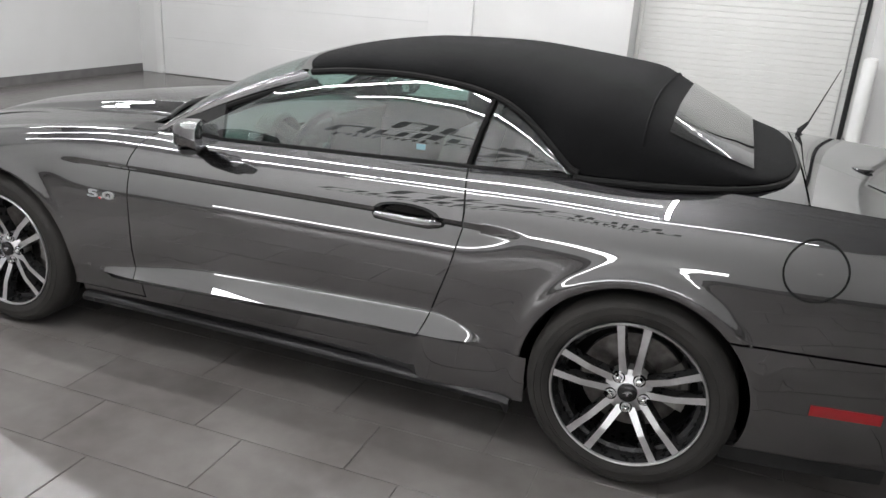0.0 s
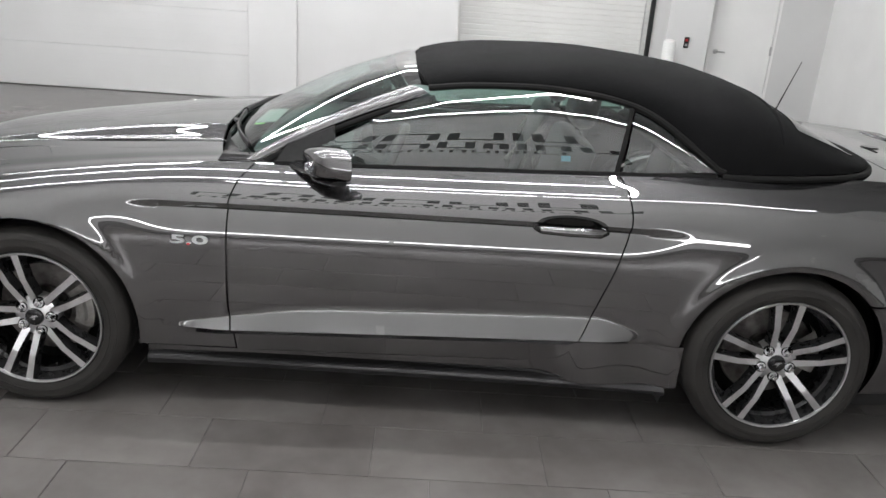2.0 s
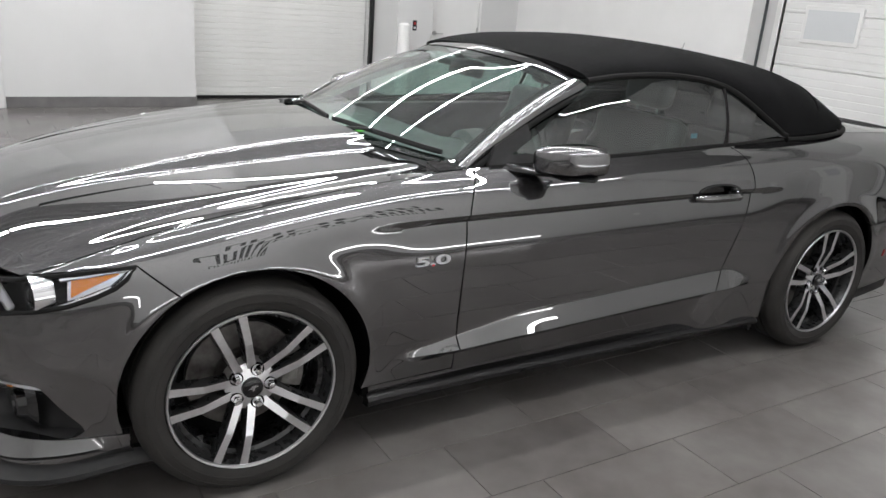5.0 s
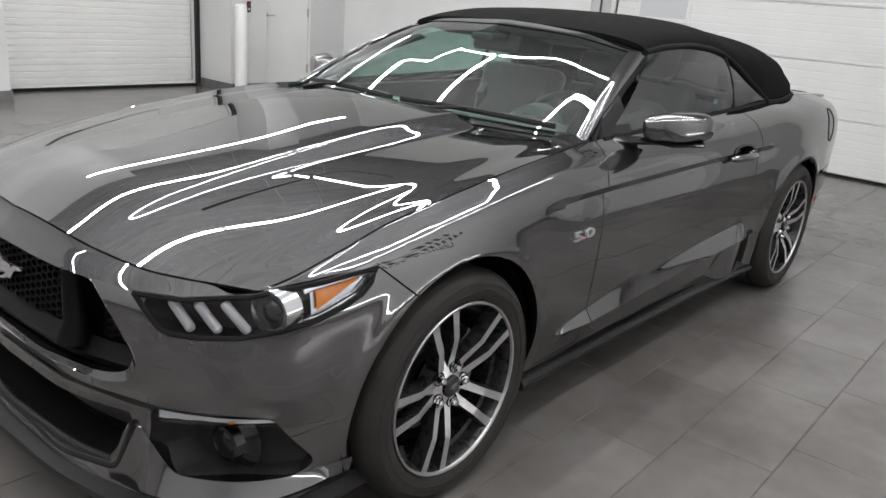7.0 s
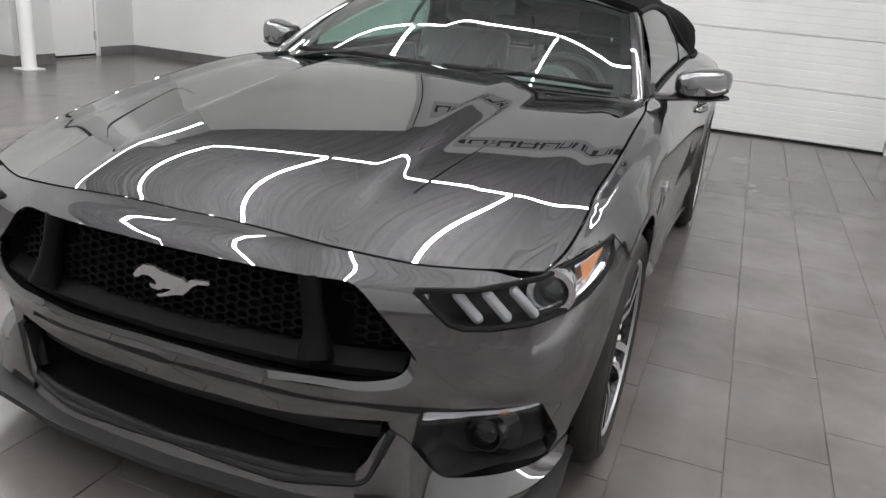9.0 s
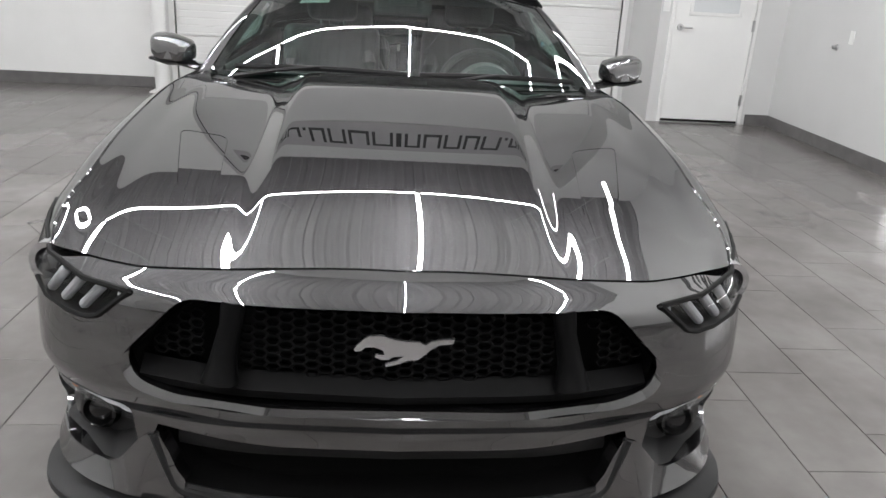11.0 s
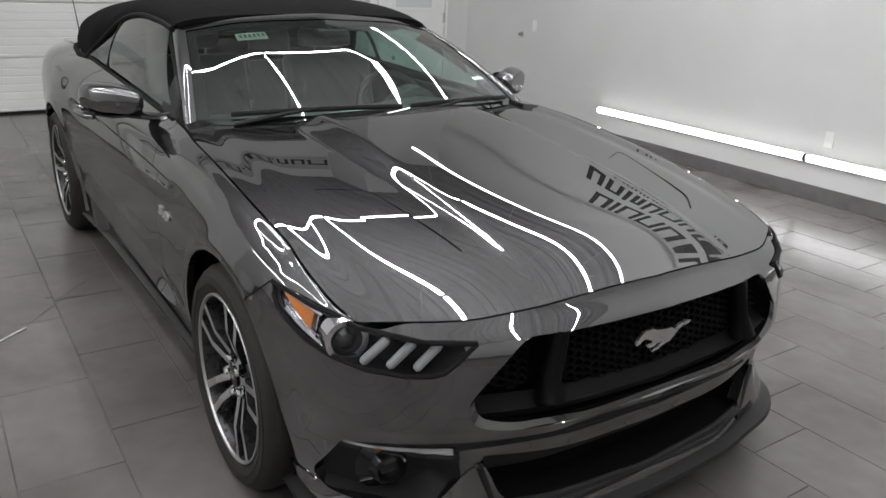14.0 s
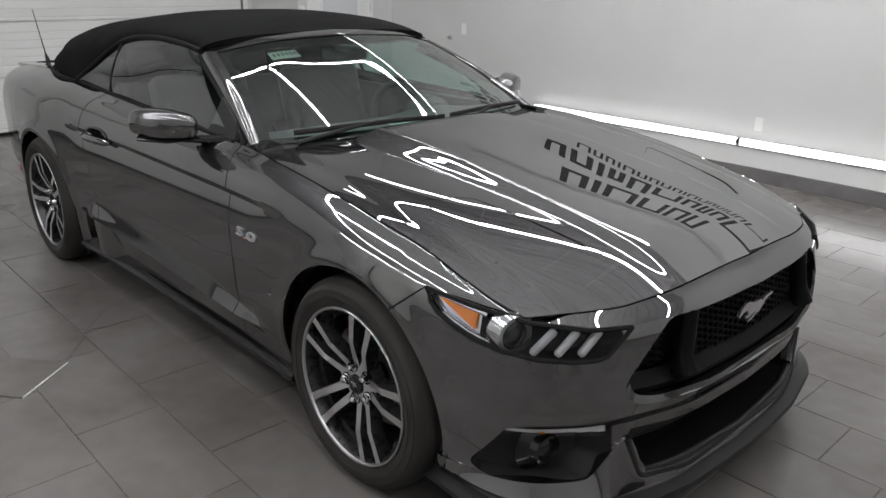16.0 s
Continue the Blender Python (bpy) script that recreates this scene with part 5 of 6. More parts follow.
def door_mirror(s):
    ob = empty("door_mirror", (-0.33, s * 0.93, 1.02))
    ob.parent = car
    # shell: rounded block, flat towards the back
    bm = bmesh.new()
    n, m = 28, 20
    c = Vector((-0.25, s * 0.945, 1.003))
    rows = []
    for i in range(m + 1):
        ph = -math.pi / 2 + math.pi * i / m
        row = []
        for j in range(n):
            th = 2 * math.pi * j / n
            ey = math.copysign(abs(math.cos(th)) ** 0.55, math.cos(th)) * 0.102
            ez = math.copysign(abs(math.sin(th)) ** 0.55, math.sin(th)) * 0.057
            k = max(0.0, math.cos(ph)) ** 0.42
            dx = math.sin(ph) * (0.108 if ph < 0 else 0.012)
            p = Vector((dx, ey * k * s, ez * k if ez > 0 else ez * 0.85 * k ** 0.3))
            if p.z > 0:
                p.z *= 1 - 0.25 * max(0, -p.y * s) / 0.102
            row.append(bm.verts.new(c + p + Vector((0.05 * (p.y * s) / 0.102, 0, 0.004 * (p.y * s) / 0.102))))
        rows.append(row)
    for a, b in zip(rows, rows[1:]):
        for j in range(n):
            bm.faces.new((a[j], a[(j + 1) % n], b[(j + 1) % n], b[j]))
    bmesh.ops.remove_doubles(bm, verts=bm.verts, dist=0.0005)
    bmesh.ops.recalc_face_normals(bm, faces=bm.faces)
    part("shell", bm, body_paint, ob)
    # black lower half
    low = tube([c + Vector((-0.085, -s * 0.088, -0.050)), c + Vector((-0.045, 0, -0.054)), c + Vector((0.012, s * 0.088, -0.048))], [0.034, 0.048, 0.032], 12, flat=0.30)
    part("lower_shell", low, gloss_black, ob)
    foot = tube([Vector((-0.40, s * 0.765, 0.946)), Vector((-0.385, s * 0.80, 0.944)), c + Vector((-0.07, -s * 0.05, -0.054))], [0.06, 0.042, 0.034], 12, flat=0.36)
    part("mirror_arm", foot, gloss_black, ob)
    g = prism(rounded([(-0.088, -0.040), (0.084, -0.042), (0.088, 0.040), (-0.078, 0.036)], 0.025), 0, 0.004, "xy")
    g.transform(Matrix.Translation(c + Vector((0.014, 0, 0))) @ Matrix(((0, 0, 1, 0), (s, 0.0, 0, 0), (0, 1, 0, 0), (0, 0, 0, 1))) )
    part("mirror_glass", g, mirror_glass, ob)
    return ob


for side in (-1, 1):
    door_mirror(side)


def door_handles():
    for s, door in zip((-1, 1), door_parts):
        def at(x, z, out=0.0):
            p = flank(x, z, s)
            return p + Vector((0, s * out, 0))
        # cup and grip
        poly = HANDLE
        bm = bmesh.new()
        rim = [bm.verts.new(at(a, b, 0.003)) for a, b in poly]
        inner = [bm.verts.new(at(HX + (a - HX) * 0.86, 0.824 + (b - 0.822) * 0.76, 0.004)) for a, b in poly]
        deep = [bm.verts.new(at(HX + (a - HX) * 0.72, 0.826 + (b - 0.822) * 0.5, -0.018)) for a, b in poly]
        n = len(poly)
        for r0, r1 in ((rim, inner), (inner, deep)):
            for k in range(n):
                bm.faces.new((r0[k], r0[(k + 1) % n], r1[(k + 1) % n], r1[k]))
        bm.faces.new(deep)
        bmesh.ops.recalc_face_normals(bm, faces=bm.faces)
        part("handle_cup", bm, gloss_black, door)
        grip = [at(HX + dx * 1.06, 0.808 + 0.004 * (1 - (dx / 0.12) ** 2), o) for dx, o in ((-0.118, 0.006), (-0.10, 0.026), (-0.05, 0.038), (0.0, 0.042), (0.05, 0.040), (0.09, 0.032), (0.118, 0.010))]
        part("handle", tube(grip, [0.010, 0.016, 0.0165, 0.0165, 0.017, 0.018, 0.011], 12, flat=1.0), body_paint, door, "body-coloured door handle")
        part("lock_cover", tube([at(HX + 0.103, 0.812, 0.004), at(HX + 0.103, 0.812, 0.024)], [0.022, 0.017], 14), body_paint, door)


door_handles()


def badges():
    for s in (-1, 1):
        c = bpy.data.curves.new("badge_text", "FONT")
        c.body, c.size, c.extrude, c.bevel_depth, c.align_x, c.align_y = "5.0", 0.042, 0.003, 0.0006, "CENTER", "CENTER"
        c.space_character = 0.92
        tmp = new("badge_text", c)
        me = bpy.data.meshes.new_from_object(tmp.evaluated_get(bpy.context.evaluated_depsgraph_get()))
        bpy.data.objects.remove(tmp)
        bm = bmesh.new()
        bm.from_mesh(me)
        p = flank(-0.775, 0.688, s)
        q = flank(-0.725, 0.688, s)
        r = flank(-0.775, 0.72, s)
        ax = (q - p).normalized() * (-s)
        up = (r - p).normalized()
        nn = ax.cross(up).normalized()
        up = nn.cross(ax)
        m = Matrix(((ax.x * 2.85, up.x, nn.x, 0), (ax.y * 2.85, up.y, nn.y, 0), (ax.z * 2.85, up.z, nn.z, 0), (0, 0, 0, 1)))
        bm.transform(Matrix.Translation(p + nn * 0.004) @ m)
        badge = part("badge", bm, badge_silver, car, "chrome 5.0 badge with a red dot", sharp=30)
        dot = box(-0.005, 0.005, -0.0035, 0.0035, 0.003, 0.005, 0.001)
        dot.transform(Matrix.Translation(p + nn * 0.004 + up * -0.013 + ax * -0.001) @ Matrix(((ax.x, up.x, nn.x, 0), (ax.y, up.y, nn.y, 0), (ax.z, up.z, nn.z, 0), (0, 0, 0, 1))))
        part("red_dot", dot, badge_red, badge)


badges()


def fuel_flap():
    ring = [flank(1.853 + 0.088 * math.cos(a), 0.860 + 0.088 * math.sin(a), -1) + Vector((0, -0.0005, 0)) for a in (2 * math.pi * k / 48 for k in range(49))]
    part("fuel_flap", tube(ring, 0.0032, 5, cap=False), rubber_black, car, "thin dark gap round the fuel flap")


fuel_flap()


def antenna():
    p = Vector((1.86, 0.68, top_edge(1.86) + 0.002))
    ob = part("antenna", tube([p, p + Vector((0.0, 0, 0.02)), p + Vector((0.03, 0, 0.06))], [0.02, 0.014, 0.006], 10), trim_black, car, "thin black whip antenna")
    part("whip", tube([p + Vector((0.03, 0, 0.06)), p + Vector((0.118, 0.01, 0.305))], [0.004, 0.002], 6), trim_black, ob)


antenna()

# ---- wheels ----


def wheel_parts(s, cx, y_face, phase):
    """One wheel: tyre, dark barrel, five split spokes with bright faces, brake behind."""
    wheel = empty("wheel", (cx, s * y_face, 0.343))
    wheel.parent = car
    m = Matrix.Translation((cx, s * (y_face), 0.343)) @ (Matrix.Identity(4) if s > 0 else Matrix.Diagonal((1, -1, 1, 1)))
    R = 0.343
    tyre = [(0.248, -0.03), (0.2545, -0.008), (0.266, 0.003), (0.284, 0.0075), (0.2845, 0.0095), (0.288, 0.0102), (0.2885, 0.0085), (0.308, 0.0075), (0.3085, 0.0095), (0.312, 0.009), (0.3125, 0.0065), (0.318, 0.004), (0.332, -0.010), (0.3395, -0.026), (0.3425, -0.045), (R, -0.075), (0.337, -0.0755), (0.337, -0.083), (R, -0.084), (R, -0.120), (0.337, -0.1205), (0.337, -0.129), (R, -0.13), (R, -0.165), (0.337, -0.1655), (0.337, -0.174), (0.3425, -0.175), (0.3395, -0.212), (0.325, -0.235), (0.29, -0.245), (0.25, -0.22)]
    t_ob = part("tyre", lathe(tyre, 96, m), rubber, wheel, "black road tyre")
    # raised bars on the sidewall in place of lettering
    for k in range(12):
        a0 = 2 * math.pi * k / 12 + (0.1 if k % 3 else 0.0)
        if k % 3 == 0:
            continue
        bm = lathe([(0.292, 0.0098), (0.293, 0.0115), (0.307, 0.0100), (0.309, 0.0075)], 6, m, (a0, a0 + 0.22))
        part("sidewall_bar", bm, rubber, t_ob)
    # tread blocks along the shoulder
    blocks = bmesh.new()
    for k in range(90):
        a = 2 * math.pi * k / 90
        b = a + 0.9 * 2 * math.pi / 90
        for r0, r1, h0, h1 in ((0.3375, 0.3445, -0.026, -0.046),):
            vs = [blocks.verts.new((r * math.cos(t), h, r * math.sin(t))) for t in (a, b) for r, h in ((0.334, -0.016), (0.3415, -0.026), (0.3448, -0.046), (0.3435, -0.070))]
            for j in range(3):
                blocks.faces.new((vs[j], vs[j + 1], vs[j + 5], vs[j + 4]))
    blocks.transform(m)
    tagged(part("tread", blocks, rubber, t_ob), "shoulder blocks of the tread", kind="stuff")
    part("rim", lathe([(0.257, -0.014), (0.2575, 0.001), (0.2555, 0.004), (0.250, 0.0025), (0.2475, -0.004)], 96, m), rim_edge, wheel, "thin machined rim edge")
    part("barrel", lathe([(0.2475, -0.004), (0.240, -0.022), (0.236, -0.05), (0.222, -0.055), (0.220, -0.10), (0.235, -0.20), (0.245, -0.215)], 72, m), dark_wheel, wheel)
    # spokes: pairs that lean apart towards the rim
    for k in range(5):
        base = phase + 2 * math.pi * k / 5
        for lean in (-1, 1):
            def ray(r, off, h):
                a = base + lean * off
                return Vector((r * math.cos(a), h, r * math.sin(a)))
            stations = [(0.050, 0.37, -0.038, 0.0135), (0.085, 0.28, -0.028, 0.0125), (0.148, 0.212, -0.0085, 0.0112), (0.153, 0.209, -0.0072, 0.0112), (0.20, 0.188, -0.0055, 0.0115), (0.250, 0.172, -0.003, 0.0128)]
            top = bmesh.new()
            sides = bmesh.new()
            prev = None
            for r, off, h, w in stations:
                p = ray(r, off, h)
                tang = Vector((-math.sin(base + lean * off), 0, math.cos(base + lean * off)))
                l, q = p - tang * w, p + tang * w
                lb, qb = p - tang * (w + 0.004) + Vector((0, -0.045, 0)), p + tang * (w + 0.004) + Vector((0, -0.045, 0))
                cur = (top.verts.new(l), top.verts.new(q), sides.verts.new(l + Vector((0, -0.0006, 0))), sides.verts.new(q + Vector((0, -0.0006, 0))), sides.verts.new(lb), sides.verts.new(qb))
                if prev:
                    top.faces.new((prev[0], prev[1], cur[1], cur[0]))
                    sides.faces.new((prev[2], cur[2], cur[4], prev[4]))
                    sides.faces.new((prev[3], cur[3], cur[5], prev[5]))
                    sides.faces.new((prev[4], cur[4], cur[5], prev[5]))
                prev = cur
            for b in (top, sides):
                bmesh.ops.recalc_face_normals(b, faces=b.faces)
            if sum(f.normal.y for f in top.faces) < 0:
                bmesh.ops.reverse_faces(top, faces=top.faces)
            top.transform(m)
            sides.transform(m)
            sp = part("spoke", sides, dark_wheel, wheel, "dark-sided split spoke with a machined face", sharp=25)
            part("spoke_face", top, machined, sp, sharp=8)
    part("hub", lathe([(0.0, -0.030), (0.036, -0.030), (0.040, -0.032), (0.062, -0.036), (0.078, -0.042), (0.080, -0.085)], 48, m), machined, wheel)
    cap = part("centre_cap", lathe([(0.0, -0.018), (0.027, -0.018), (0.032, -0.021), (0.033, -0.030)], 32, m), gloss_black, wheel, "black centre cap with a silver mark")
    mark = prism([(-0.016, -0.003), (-0.004, 0.008), (0.012, 0.010), (0.017, 0.005), (0.006, 0.002), (0.004, -0.008), (-0.002, -0.009), (-0.003, -0.001)], -0.0185, -0.0165, "xz")
    mark.transform(m)
    part("cap_mark", mark, satin_silver, cap)
    for k in range(5):
        a = phase + 2 * math.pi * (k + 0.5) / 5
        p = Matrix.Translation((0.0572 * math.cos(a), 0, 0.0572 * math.sin(a)))
        part("lug_nut", lathe([(0.0, -0.010), (0.008, -0.011), (0.0115, -0.015), (0.0125, -0.022), (0.0135, -0.040)], 6, m @ p), chrome, wheel)
        # raised dark ring stands for the shade in the pocket round the nut
        part("lug_shade_ring", lathe([(0.0125, -0.040), (0.017, -0.033), (0.0205, -0.0300), (0.0215, -0.040)], 20, m @ p), hollow_black, wheel)
    part("brake_disc", lathe([(0.05, -0.118), (0.085, -0.118), (0.09, -0.128), (0.172, -0.128), (0.176, -0.135), (0.172, -0.155)], 64, m), iron, wheel, "grey iron brake disc")
    a0 = 0.0 if cx < 0 else math.pi
    cal = lathe([(0.115, -0.105), (0.12, -0.092), (0.165, -0.090), (0.188, -0.097), (0.192, -0.15)], 14, m, (-0.5 + 0.15, 0.5 + 0.15))
    part("brake_caliper", cal, caliper_grey, wheel, "grey brake caliper")
    part("caliper_bridge", lathe([(0.125, -0.088), (0.135, -0.080), (0.158, -0.080), (0.166, -0.089)], 8, m, (-0.2, 0.5)), caliper_grey, wheel)
    part("inner_hub", lathe([(0.0, -0.12), (0.05, -0.118), (0.2, -0.16), (0.235, -0.16)], 40, m), hollow_black, wheel)
    return wheel


for side in (-1, 1):
    wheel_parts(side, -1.36, 0.912, math.pi if side < 0 else 1.8)
    wheel_parts(side, REAR_X, 0.938, 1.60 if side < 0 else 1.3)

# ---- cabin ----


def cabin():
    part("cabin_floor", box(-0.75, 1.2, -0.70, 0.70, 0.30, 0.36, 0.02), carpet, car)
    for s in (-1, 1):
        part("door_trim", box(-0.6, 0.75, min(s * 0.70, s * 0.75), max(s * 0.70, s * 0.75), 0.36, 0.945, 0.02, 2), leather, car)
    # dashboard
    def dash(u, v):
        y = u * 0.72
        x = -0.66 + 0.36 * v + 0.05 * u * u
        z = 0.945 + 0.01 * math.sin(v * 3.1) - 0.02 * v * v - 0.012 * u * u
        hump = math.exp(-((y + 0.36) / 0.16) ** 2) * 0.030 * smooth_step(0.45, 0.9, v)
        return Vector((x, y, z + hump))
    d = part("dashboard", sheet(*net(steps(-1, 1, 36), steps(0, 1, 14), lambda u, v: u, lambda u, v: v), dash, [], 0.06), dash_soft, car)
    part("dash_face", box(-0.36, -0.27, -0.70, 0.70, 0.55, 0.915, 0.03, 2), dash_soft, d)
    part("instrument_hood", lathe([(0.10, 0.0), (0.13, 0.02), (0.135, 0.10), (0.12, 0.12)], 30, Matrix.Translation((-0.36, -0.36, 0.87)) @ pose(0, 0, 0, 0, 0, -90), (0.2, math.pi - 0.2)), dash_soft, d)
    for y in (-0.42, -0.30):
        part("gauge", lathe([(0.0, 0.0), (0.045, 0.0), (0.05, 0.008)], 28, Matrix.Translation((-0.285, y, 0.88)) @ pose(0, 0, 0, 0, 0, -90)), reflector, d)
    # papers on the dashboard, seen through the glass
    for y0, y1, x0, x1, mat, nm in ((-0.12, 0.19, -0.72, -0.63, paper, "paper_sheet"), (-0.165, -0.128, -0.715, -0.675, green_sticker, "green_label")):
        part(nm, sheet(*net(steps(y0, y1, 8), steps(x0, x1, 4), lambda u, v: v, lambda u, v: u), lambda a, b: Vector((a, b, 0.968 + 0.10 * (a + 0.72) + 0.004 * math.sin(8 * b))), [], 0.001), mat, d, "paper sheet lying on the dashboard" if mat is paper else "bright green label")
    # steering wheel
    c = Vector((-0.13, -0.36, 0.86))
    m = Matrix.Translation(c) @ pose(0, 0, 0, 0, 24, 0) @ pose(0, 0, 0, 0, 0, 90)
    prof = [(0.185 + 0.017 * math.cos(a), 0.017 * math.sin(a)) for a in (2 * math.pi * k / 10 for k in range(11))]
    w = part("steering_wheel", lathe(prof, 48, m), leather, car, "three-spoke leather steering wheel")
    part("wheel_boss", lathe([(0.0, -0.03), (0.055, -0.026), (0.068, 0.0), (0.06, 0.03)], 28, m), dash_soft, w)
    for a in (0.0, math.pi, -math.pi / 2):
        p, q = m @ Vector((0.05 * math.cos(a), 0, 0.05 * math.sin(a))), m @ Vector((0.18 * math.cos(a), 0, 0.18 * math.sin(a)))
        part("wheel_spoke", tube([p, q], [0.022, 0.014], 8, flat=0.6), satin_silver, w)
    part("steering_column", tube([m @ Vector((0, 0.02, 0)), m @ Vector((0, 0.2, 0))], 0.04, 10), dash_soft, w)
    # seats
    for x, y, back in ((0.28, -0.36, False), (0.28, 0.36, False), (0.98, -0.30, True), (0.98, 0.30, True)):
        seat = empty("seat", (x, y, 0.36))
        seat.parent = car
        w2 = 0.25 if not back else 0.24
        part("cushion", box(x - 0.28, x + 0.22, y - w2, y + w2, 0.40, 0.56, 0.05, 3), leather, seat)
        b = box(-0.06, 0.06, -w2, w2, 0, 0.56 if not back else 0.44, 0.045, 3)
        b.transform(Matrix.Translation((x + 0.2, y, 0.52)) @ pose(0, 0, 0, 0, 16, 0))
        part("backrest", b, leather, seat)
        for sy in (-1, 1):
            bo = tube([Vector((0.03, sy * (w2 - 0.05), 0.06)), Vector((-0.055, sy * (w2 - 0.04), 0.2)), Vector((-0.05, sy * (w2 - 0.05), 0.36)), Vector((0.0, sy * (w2 - 0.07), 0.5))], [0.03, 0.042, 0.04, 0.03], 10)
            bo.transform(Matrix.Translation((x + 0.2, y, 0.52)) @ pose(0, 0, 0, 0, 16, 0))
            part("bolster", bo, leather_grey, seat)
        h = box(-0.05, 0.05, -0.13, 0.13, 0, 0.18, 0.045, 3)
        h.transform(Matrix.Translation((x + 0.36 if not back else x + 0.32, y, 1.085 if not back else 0.96)) @ pose(0, 0, 0, 0, 8, 0))
        hr = part("headrest", h, leather, seat)
        for sy in (-0.06, 0.06):
            part("headrest_post", tube([(x + 0.36 if not back else x + 0.32, y + sy, 0.98 if not back else 0.9), (x + 0.365 if not back else x + 0.325, y + sy, 1.10 if not back else 0.97)], 0.007, 8), satin_silver, hr)
    part("centre_console", box(-0.35, 0.5, -0.11, 0.11, 0.36, 0.62, 0.03, 2), dash_soft, car)
    # rear-view mirror and visors
    c = Vector((-0.12, 0.0, 1.205))
    mir = box(-0.018, 0.018, -0.125, 0.125, -0.036, 0.036, 0.017, 3)
    mir.transform(Matrix.Translation(c) @ pose(0, 0, 0, 0, 12, 0))
    mi = part("rear_view_mirror", mir, dash_soft, car)
    part("mirror_stem", tube([c + Vector((-0.01, 0, 0.03)), Vector((-0.17, 0, 1.262))], [0.01, 0.018], 8), dash_soft, mi)
    part("sensor_cover", box(-0.24, -0.13, -0.06, 0.06, 1.215, 1.245, 0.012, 2), dash_soft, car)
    for s in (-1, 1):
        v = box(-0.08, 0.08, -0.19, 0.19, -0.008, 0.008, 0.007, 2)
        v.transform(Matrix.Translation((0.05, s * 0.30, 1.232)) @ pose(0, 0, 0, 0, 10, 0))
        part("sun_visor", v, dash_soft, car)
    # inner lining of the top
    part("roof_lining", sheet(*net(steps(-0.9, 0.9, 24), steps(0.06, 1.6, 24), lambda u, v: v, lambda u, v: u), lambda a, b: top_at(a, b) - Vector((0, 0, 0.03)), [], 0.0), carpet, car)
    # stock note inside the screen
    note = sheet(*net(steps(0.50, 0.70, 8), steps(0.80, 0.89, 3), lambda u, v: u, lambda u, v: v), lambda u, v: screen(u, v) + Vector((0.006, 0, -0.012)), [], 0.001)
    no = part("paper_note", note, paper, car, "small white note stuck inside the windscreen")
    for k in range(6):
        u = 0.685 - 0.03 * k
        part("note_bar", sheet(*net(steps(u - 0.018, u, 2), steps(0.825, 0.865, 2), lambda a, b: a, lambda a, b: b), lambda a, b: screen(a, b) + Vector((0.003, 0, -0.009)), [], 0.0), ink, no)


cabin()
# lit tubes low on the white wall
for k in range(2):
    xa, xb = 1.98 - 2.19 * k, 1.98 - 2.19 * k - 2.18
    bar = empty("wall_lamp", ((xa + xb) / 2, SOUTH, 0.315), label="long white lit lamp bar fixed low on the wall", category="lamp", group="wall lamps")
    # backing added behind the tube to keep its light off the wall
    part("housing", box(xb + 0.012, xa - 0.012, SOUTH, SOUTH + 0.049, 0.285, 0.345, 0.004), door_paint, bar)
    ends = [(xb + d, SOUTH + 0.048, 0.315) for d in (0.012, 0.013, 0.02, 0.035)] + [(xa - d, SOUTH + 0.048, 0.315) for d in (0.035, 0.02, 0.013, 0.012)]
    part("lit_tube", tube(ends, [0.026, 0.028, 0.028, 0.028, 0.028, 0.028, 0.028, 0.026], 20), wall_tube_glow, bar)
    for x in (xb + 0.002, xa - 0.011):
        part("end_cap", tube([(x, SOUTH + 0.048, 0.315), (x + 0.009, SOUTH + 0.048, 0.315)], 0.0285, 20), base_grey, bar, "grey end cap")

# lit tubes under the ceiling: one row across, long rows towards the nose of the car
TZ, TX = 3.6, 1.25


def hung(p, q, mat=None):
    lamp = tube_lamp(p, q, mat)
    for t in (0.15, 0.85):
        c = Vector(p).lerp(Vector(q), t)
        part("hanger", tube([c + Vector((0, 0, 0.03)), Vector((c.x, c.y, CEIL + 0.05))], 0.004, 6), steel, lamp)


for y0, y1 in ((-1.9, -0.25), (-0.22, 1.66), (1.7, 3.4)):
    hung((TX, y0, TZ), (TX, y1, TZ))
for y in (-1.9, -0.22, 1.7, 3.4):
    for k in range(3):
        hung((TX - 0.05 - 2.2 * k, y, TZ), (TX - 0.05 - 2.2 * k - 2.18, y, TZ))
# the tube past x 0.75 is added, to light the tail and floor
for k in range(-1, 1):
    hung((0.75 - 2.2 * k, -2.55, TZ), (0.75 - 2.2 * k - 2.18, -2.55, TZ), dim_tube_glow)
# row added, unseen, to brighten the north and east walls
for k in range(2):
    hung((3.4 - 2.2 * k, 5.2, TZ), (3.4 - 2.2 * k - 2.18, 5.2, TZ))


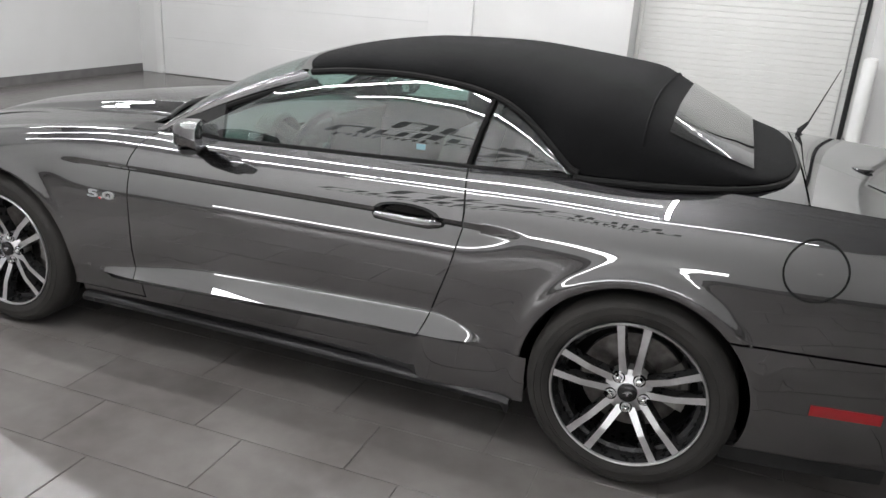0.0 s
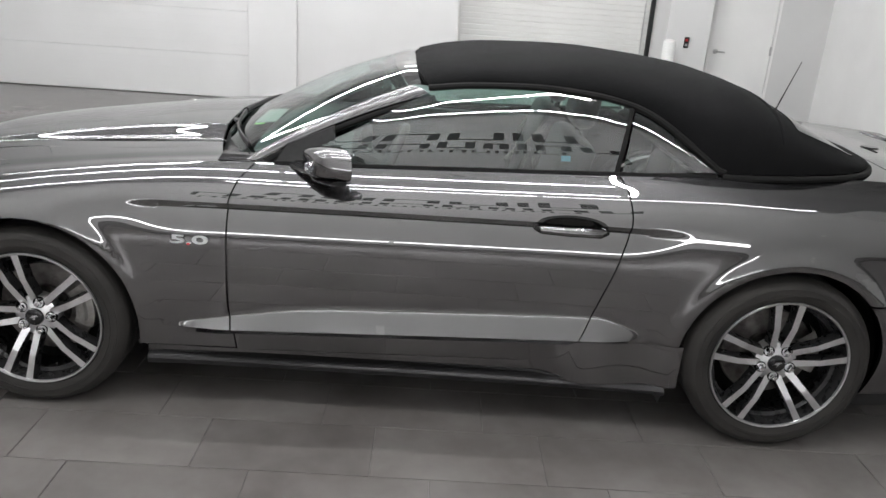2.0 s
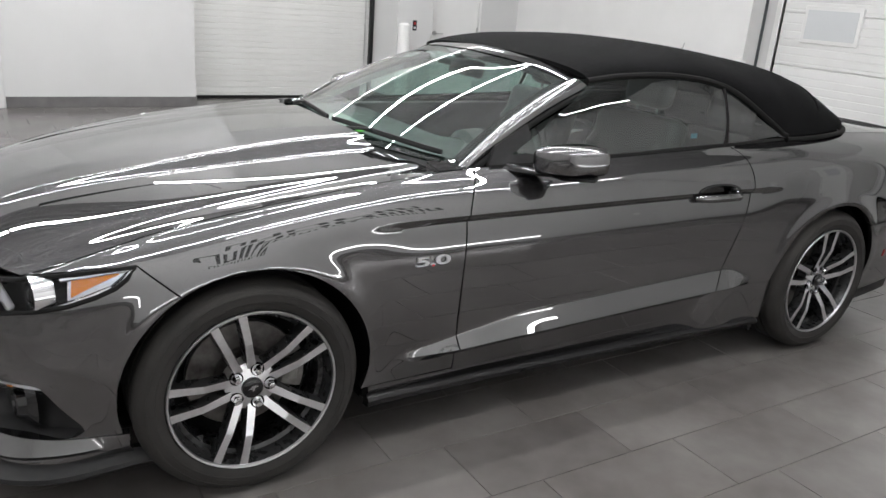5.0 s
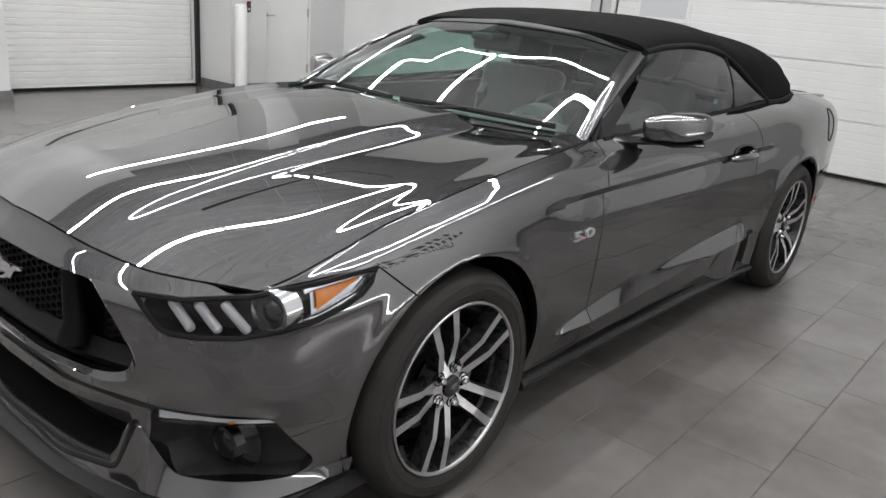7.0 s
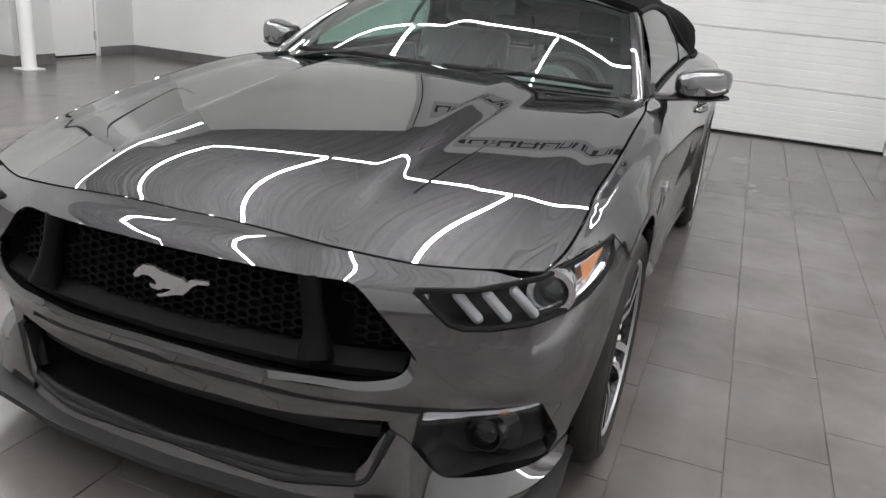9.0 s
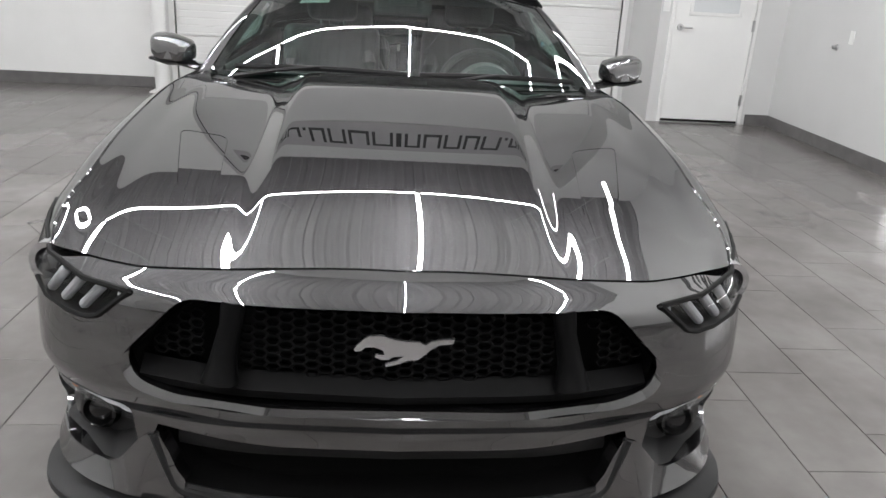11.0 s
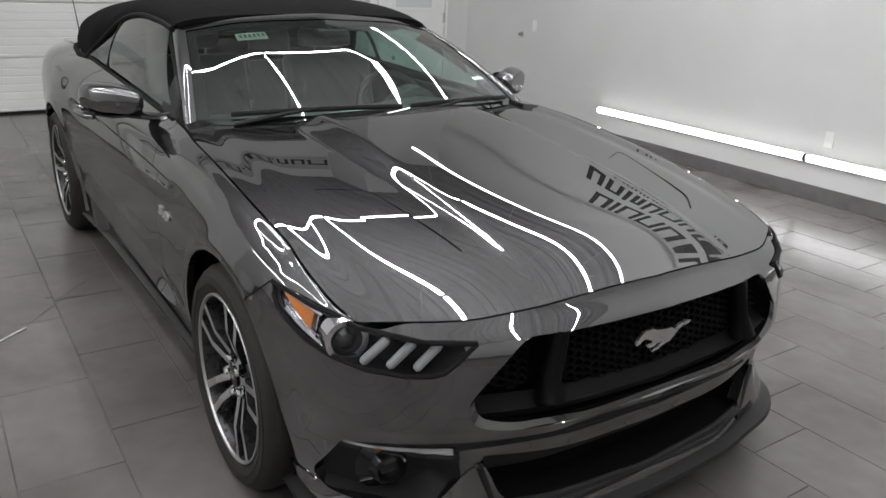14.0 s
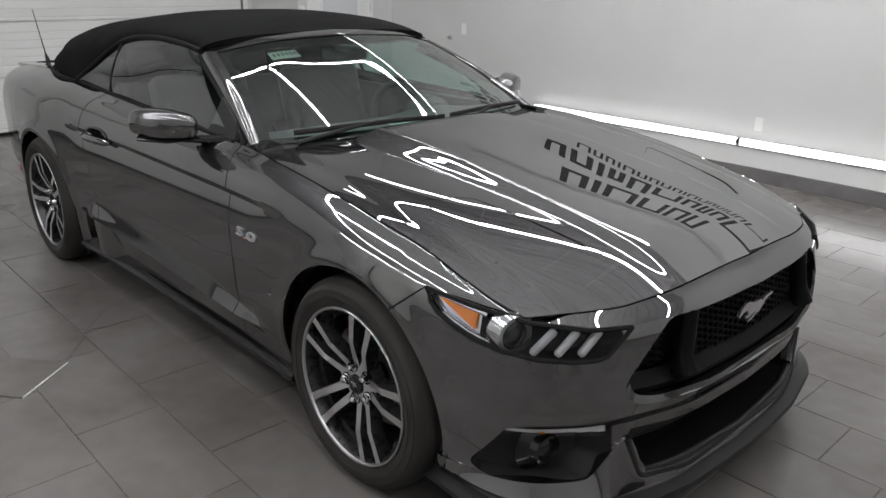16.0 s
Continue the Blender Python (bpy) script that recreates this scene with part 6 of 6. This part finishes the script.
def lettering(name, rows, axis, at, label):
    """Wall lettering as plain black shapes: hollow blocks and single bars of the size of the letters."""
    ob = empty(name, at, label=label, category="sign")
    for x0, z0, h, widths, tall in rows:
        a = x0
        for k, w in enumerate(widths):
            hh = h * tall[k % len(tall)]
            bm = bmesh.new()
            t = 0.19 * h
            if w < 1.6 * t:
                cells = [(0, min(w, t), 0, hh)]
            else:
                cells = [(0, t, 0, hh), (w - t, w, 0, hh), (t, w - t, 0, t * 0.8)] if k % 2 else [(0, t, 0, hh), (w - t, w, 0, hh), (t, w - t, hh - t * 0.8, hh)]
            for b0, b1, c0, c1 in cells:
                if axis == "south":
                    add_box(bm, a + b0, a + b1, SOUTH, SOUTH + 0.006, z0 + c0, z0 + c1)
                else:
                    add_box(bm, EAST - 0.018, EAST - 0.012, a + b0, a + b1, z0 + c0, z0 + c1)
            part("letter_block", bm, sign_black, ob)
            a += w + 0.11 * h + 0.02
    return ob


CAPS = (0.36, 0.40, 0.46, 0.46, 0.09, 0.36)
lettering("wall_sign", [(-1.3, 2.98, 0.50, CAPS, (1.0,)), (-1.75, 2.46, 0.40, (0.36, 0.27, 0.2, 0.28, 0.42, 0.28, 0.2, 0.08, 0.27, 0.27), (1.0, 0.78, 0.9, 0.78, 0.78)),
                        (-1.62, 2.22, 0.15, (0.14, 0.14, 0.14, 0.03, 0.12, 0.12, 0.15, 0.15, 0.03, 0.12, 0.13, 0.12, 0.12, 0.14, 0.03, 0.11, 0.11, 0.17), (1.0,))],
          "south", (0, SOUTH, 1.8), "large black sign lettering across the white wall")
DOOR_SIGN = (0.30, 0.2, 0.18, 0.05, 0.30, 0.24, 0.27, 0.28, 0.24, 0.08, 0.32, 0.32, 0.27, 0.24, 0.05, 0.26, 0.26, 0.26)
door_sign = lettering("door_sign", [(-2.58, 4.33, 0.25, DOOR_SIGN, (0.72,) * 3 + (0.2,) + (1.0,) * 10 + (0.2,) + (0.72,) * 3)],
          "east", (EAST, 0, 4.3), "black sign lettering on a grey board above the sectional door")
part("board", box(EAST - 0.012, EAST, -2.6, 2.4, 4.22, 4.68, 0.002), board_grey, door_sign, "plain grey board")

# ---- floor tiles ----
floor_bm = box(WEST, EAST + 0.2, SOUTH - 0.2, 7.3, -0.2, -0.004)
floor_ob = structure("floor", floor_bm, grout, "grey porcelain tiled floor with thin dark joints", category="floor")
TW, TL = 0.304, 0.61
tile_bm = bmesh.new()
add_box(tile_bm, 0.0015, TL - 0.0015, 0.0015, TW - 0.0015, -0.012, 0.0, 0.0012)
finish(tile_bm)
tile_mesh = bpy.data.meshes.new("tile")
tile_bm.to_mesh(tile_mesh)
tile_bm.free()
tile_mesh.materials.append(tile_stone)
near_tiles, far_verts, far_faces = [], [], []
for k in range(-10, 28):
    y = -0.953 + 0.304 * k
    if y < SOUTH - 0.31 or y > 7.2:
        continue
    row = round((-0.953 - y) / 0.304)
    x = -0.70 + 0.205 * (row - 1) - 0.61 * 12
    while x < EAST + 0.2:
        if x > WEST - 0.6:
            if -3.4 < x < 1.9 and (-3.3 < y < -0.9 or 0.9 < y < 1.9) or (-3.4 < x < -1.3 and -0.95 < y < 0.95):
                near_tiles.append((x, y))
            else:
                far_verts.append((x, y))
        x += TL
for x, y in near_tiles[:300]:
    t_ob = new("tile", tile_mesh)
    t_ob.parent = floor_ob
    t_ob.location = (x, y, 0)
rest = near_tiles[300:] + far_verts
vs, fs = [], []
for x, y in rest:
    b = len(vs)
    g = 0.0015
    x0, x1, y0, y1 = max(x + g, WEST - 0.1), min(x + TL - g, EAST + 0.15), max(y + g, SOUTH - 0.1), y + TW - g
    if x1 - x0 < 0.02 or y1 - y0 < 0.02:
        continue
    vs += [(x0, y0, -0.01), (x1, y0, -0.01), (x1, y1, -0.01), (x0, y1, -0.01), (x0 + g, y0 + g, 0), (x1 - g, y0 + g, 0), (x1 - g, y1 - g, 0), (x0 + g, y1 - g, 0)]
    fs += [(b + 4, b + 5, b + 6, b + 7), (b, b + 1, b + 5, b + 4), (b + 1, b + 2, b + 6, b + 5), (b + 2, b + 3, b + 7, b + 6), (b + 3, b, b + 4, b + 7)]
rest_mesh = bpy.data.meshes.new("floor_tiles")
rest_mesh.from_pydata(vs, [], fs)
rest_mesh.materials.append(tile_stone)
rest_ob = new("floor_tiles", rest_mesh)
rest_ob.parent = floor_ob
tagged(rest_ob, "grey porcelain floor tiles", kind="stuff")


# a loose tile on the floor, and scuffs beside it
loose = empty("loose_tile", (0.2, 1.6, 0), label="loose grey porcelain tile with a pale edge lying flat", category="tile")
part("tile_body", prism([(-0.128, 1.541), (0.052, 1.317), (0.527, 1.698), (0.347, 1.922)], 0.0005, 0.0065, "xy", 0.001), tile_stone, loose)
part("pale_edge", tube([(-0.128, 1.541, 0.0045), (0.052, 1.317, 0.0045)], 0.0035, 6), door_paint, loose)
marks = empty("floor_scuff", (0.32, 1.13, 0), label="dark scuff marks across the floor tiles", category="scuff")
for a, b in (((0.06, 1.33), (0.32, 1.13)), ((0.30, 1.17), (0.52, 0.98)), ((0.30, 1.06), (0.36, 1.20)), ((0.15, 1.20), (0.16, 1.205)), ((0.62, 0.93), (0.63, 0.935))):
    part("scuff", tube([(a[0], a[1], 0.0004), (b[0], b[1], 0.0004)], 0.0028, 5, flat=0.3), ink, marks)
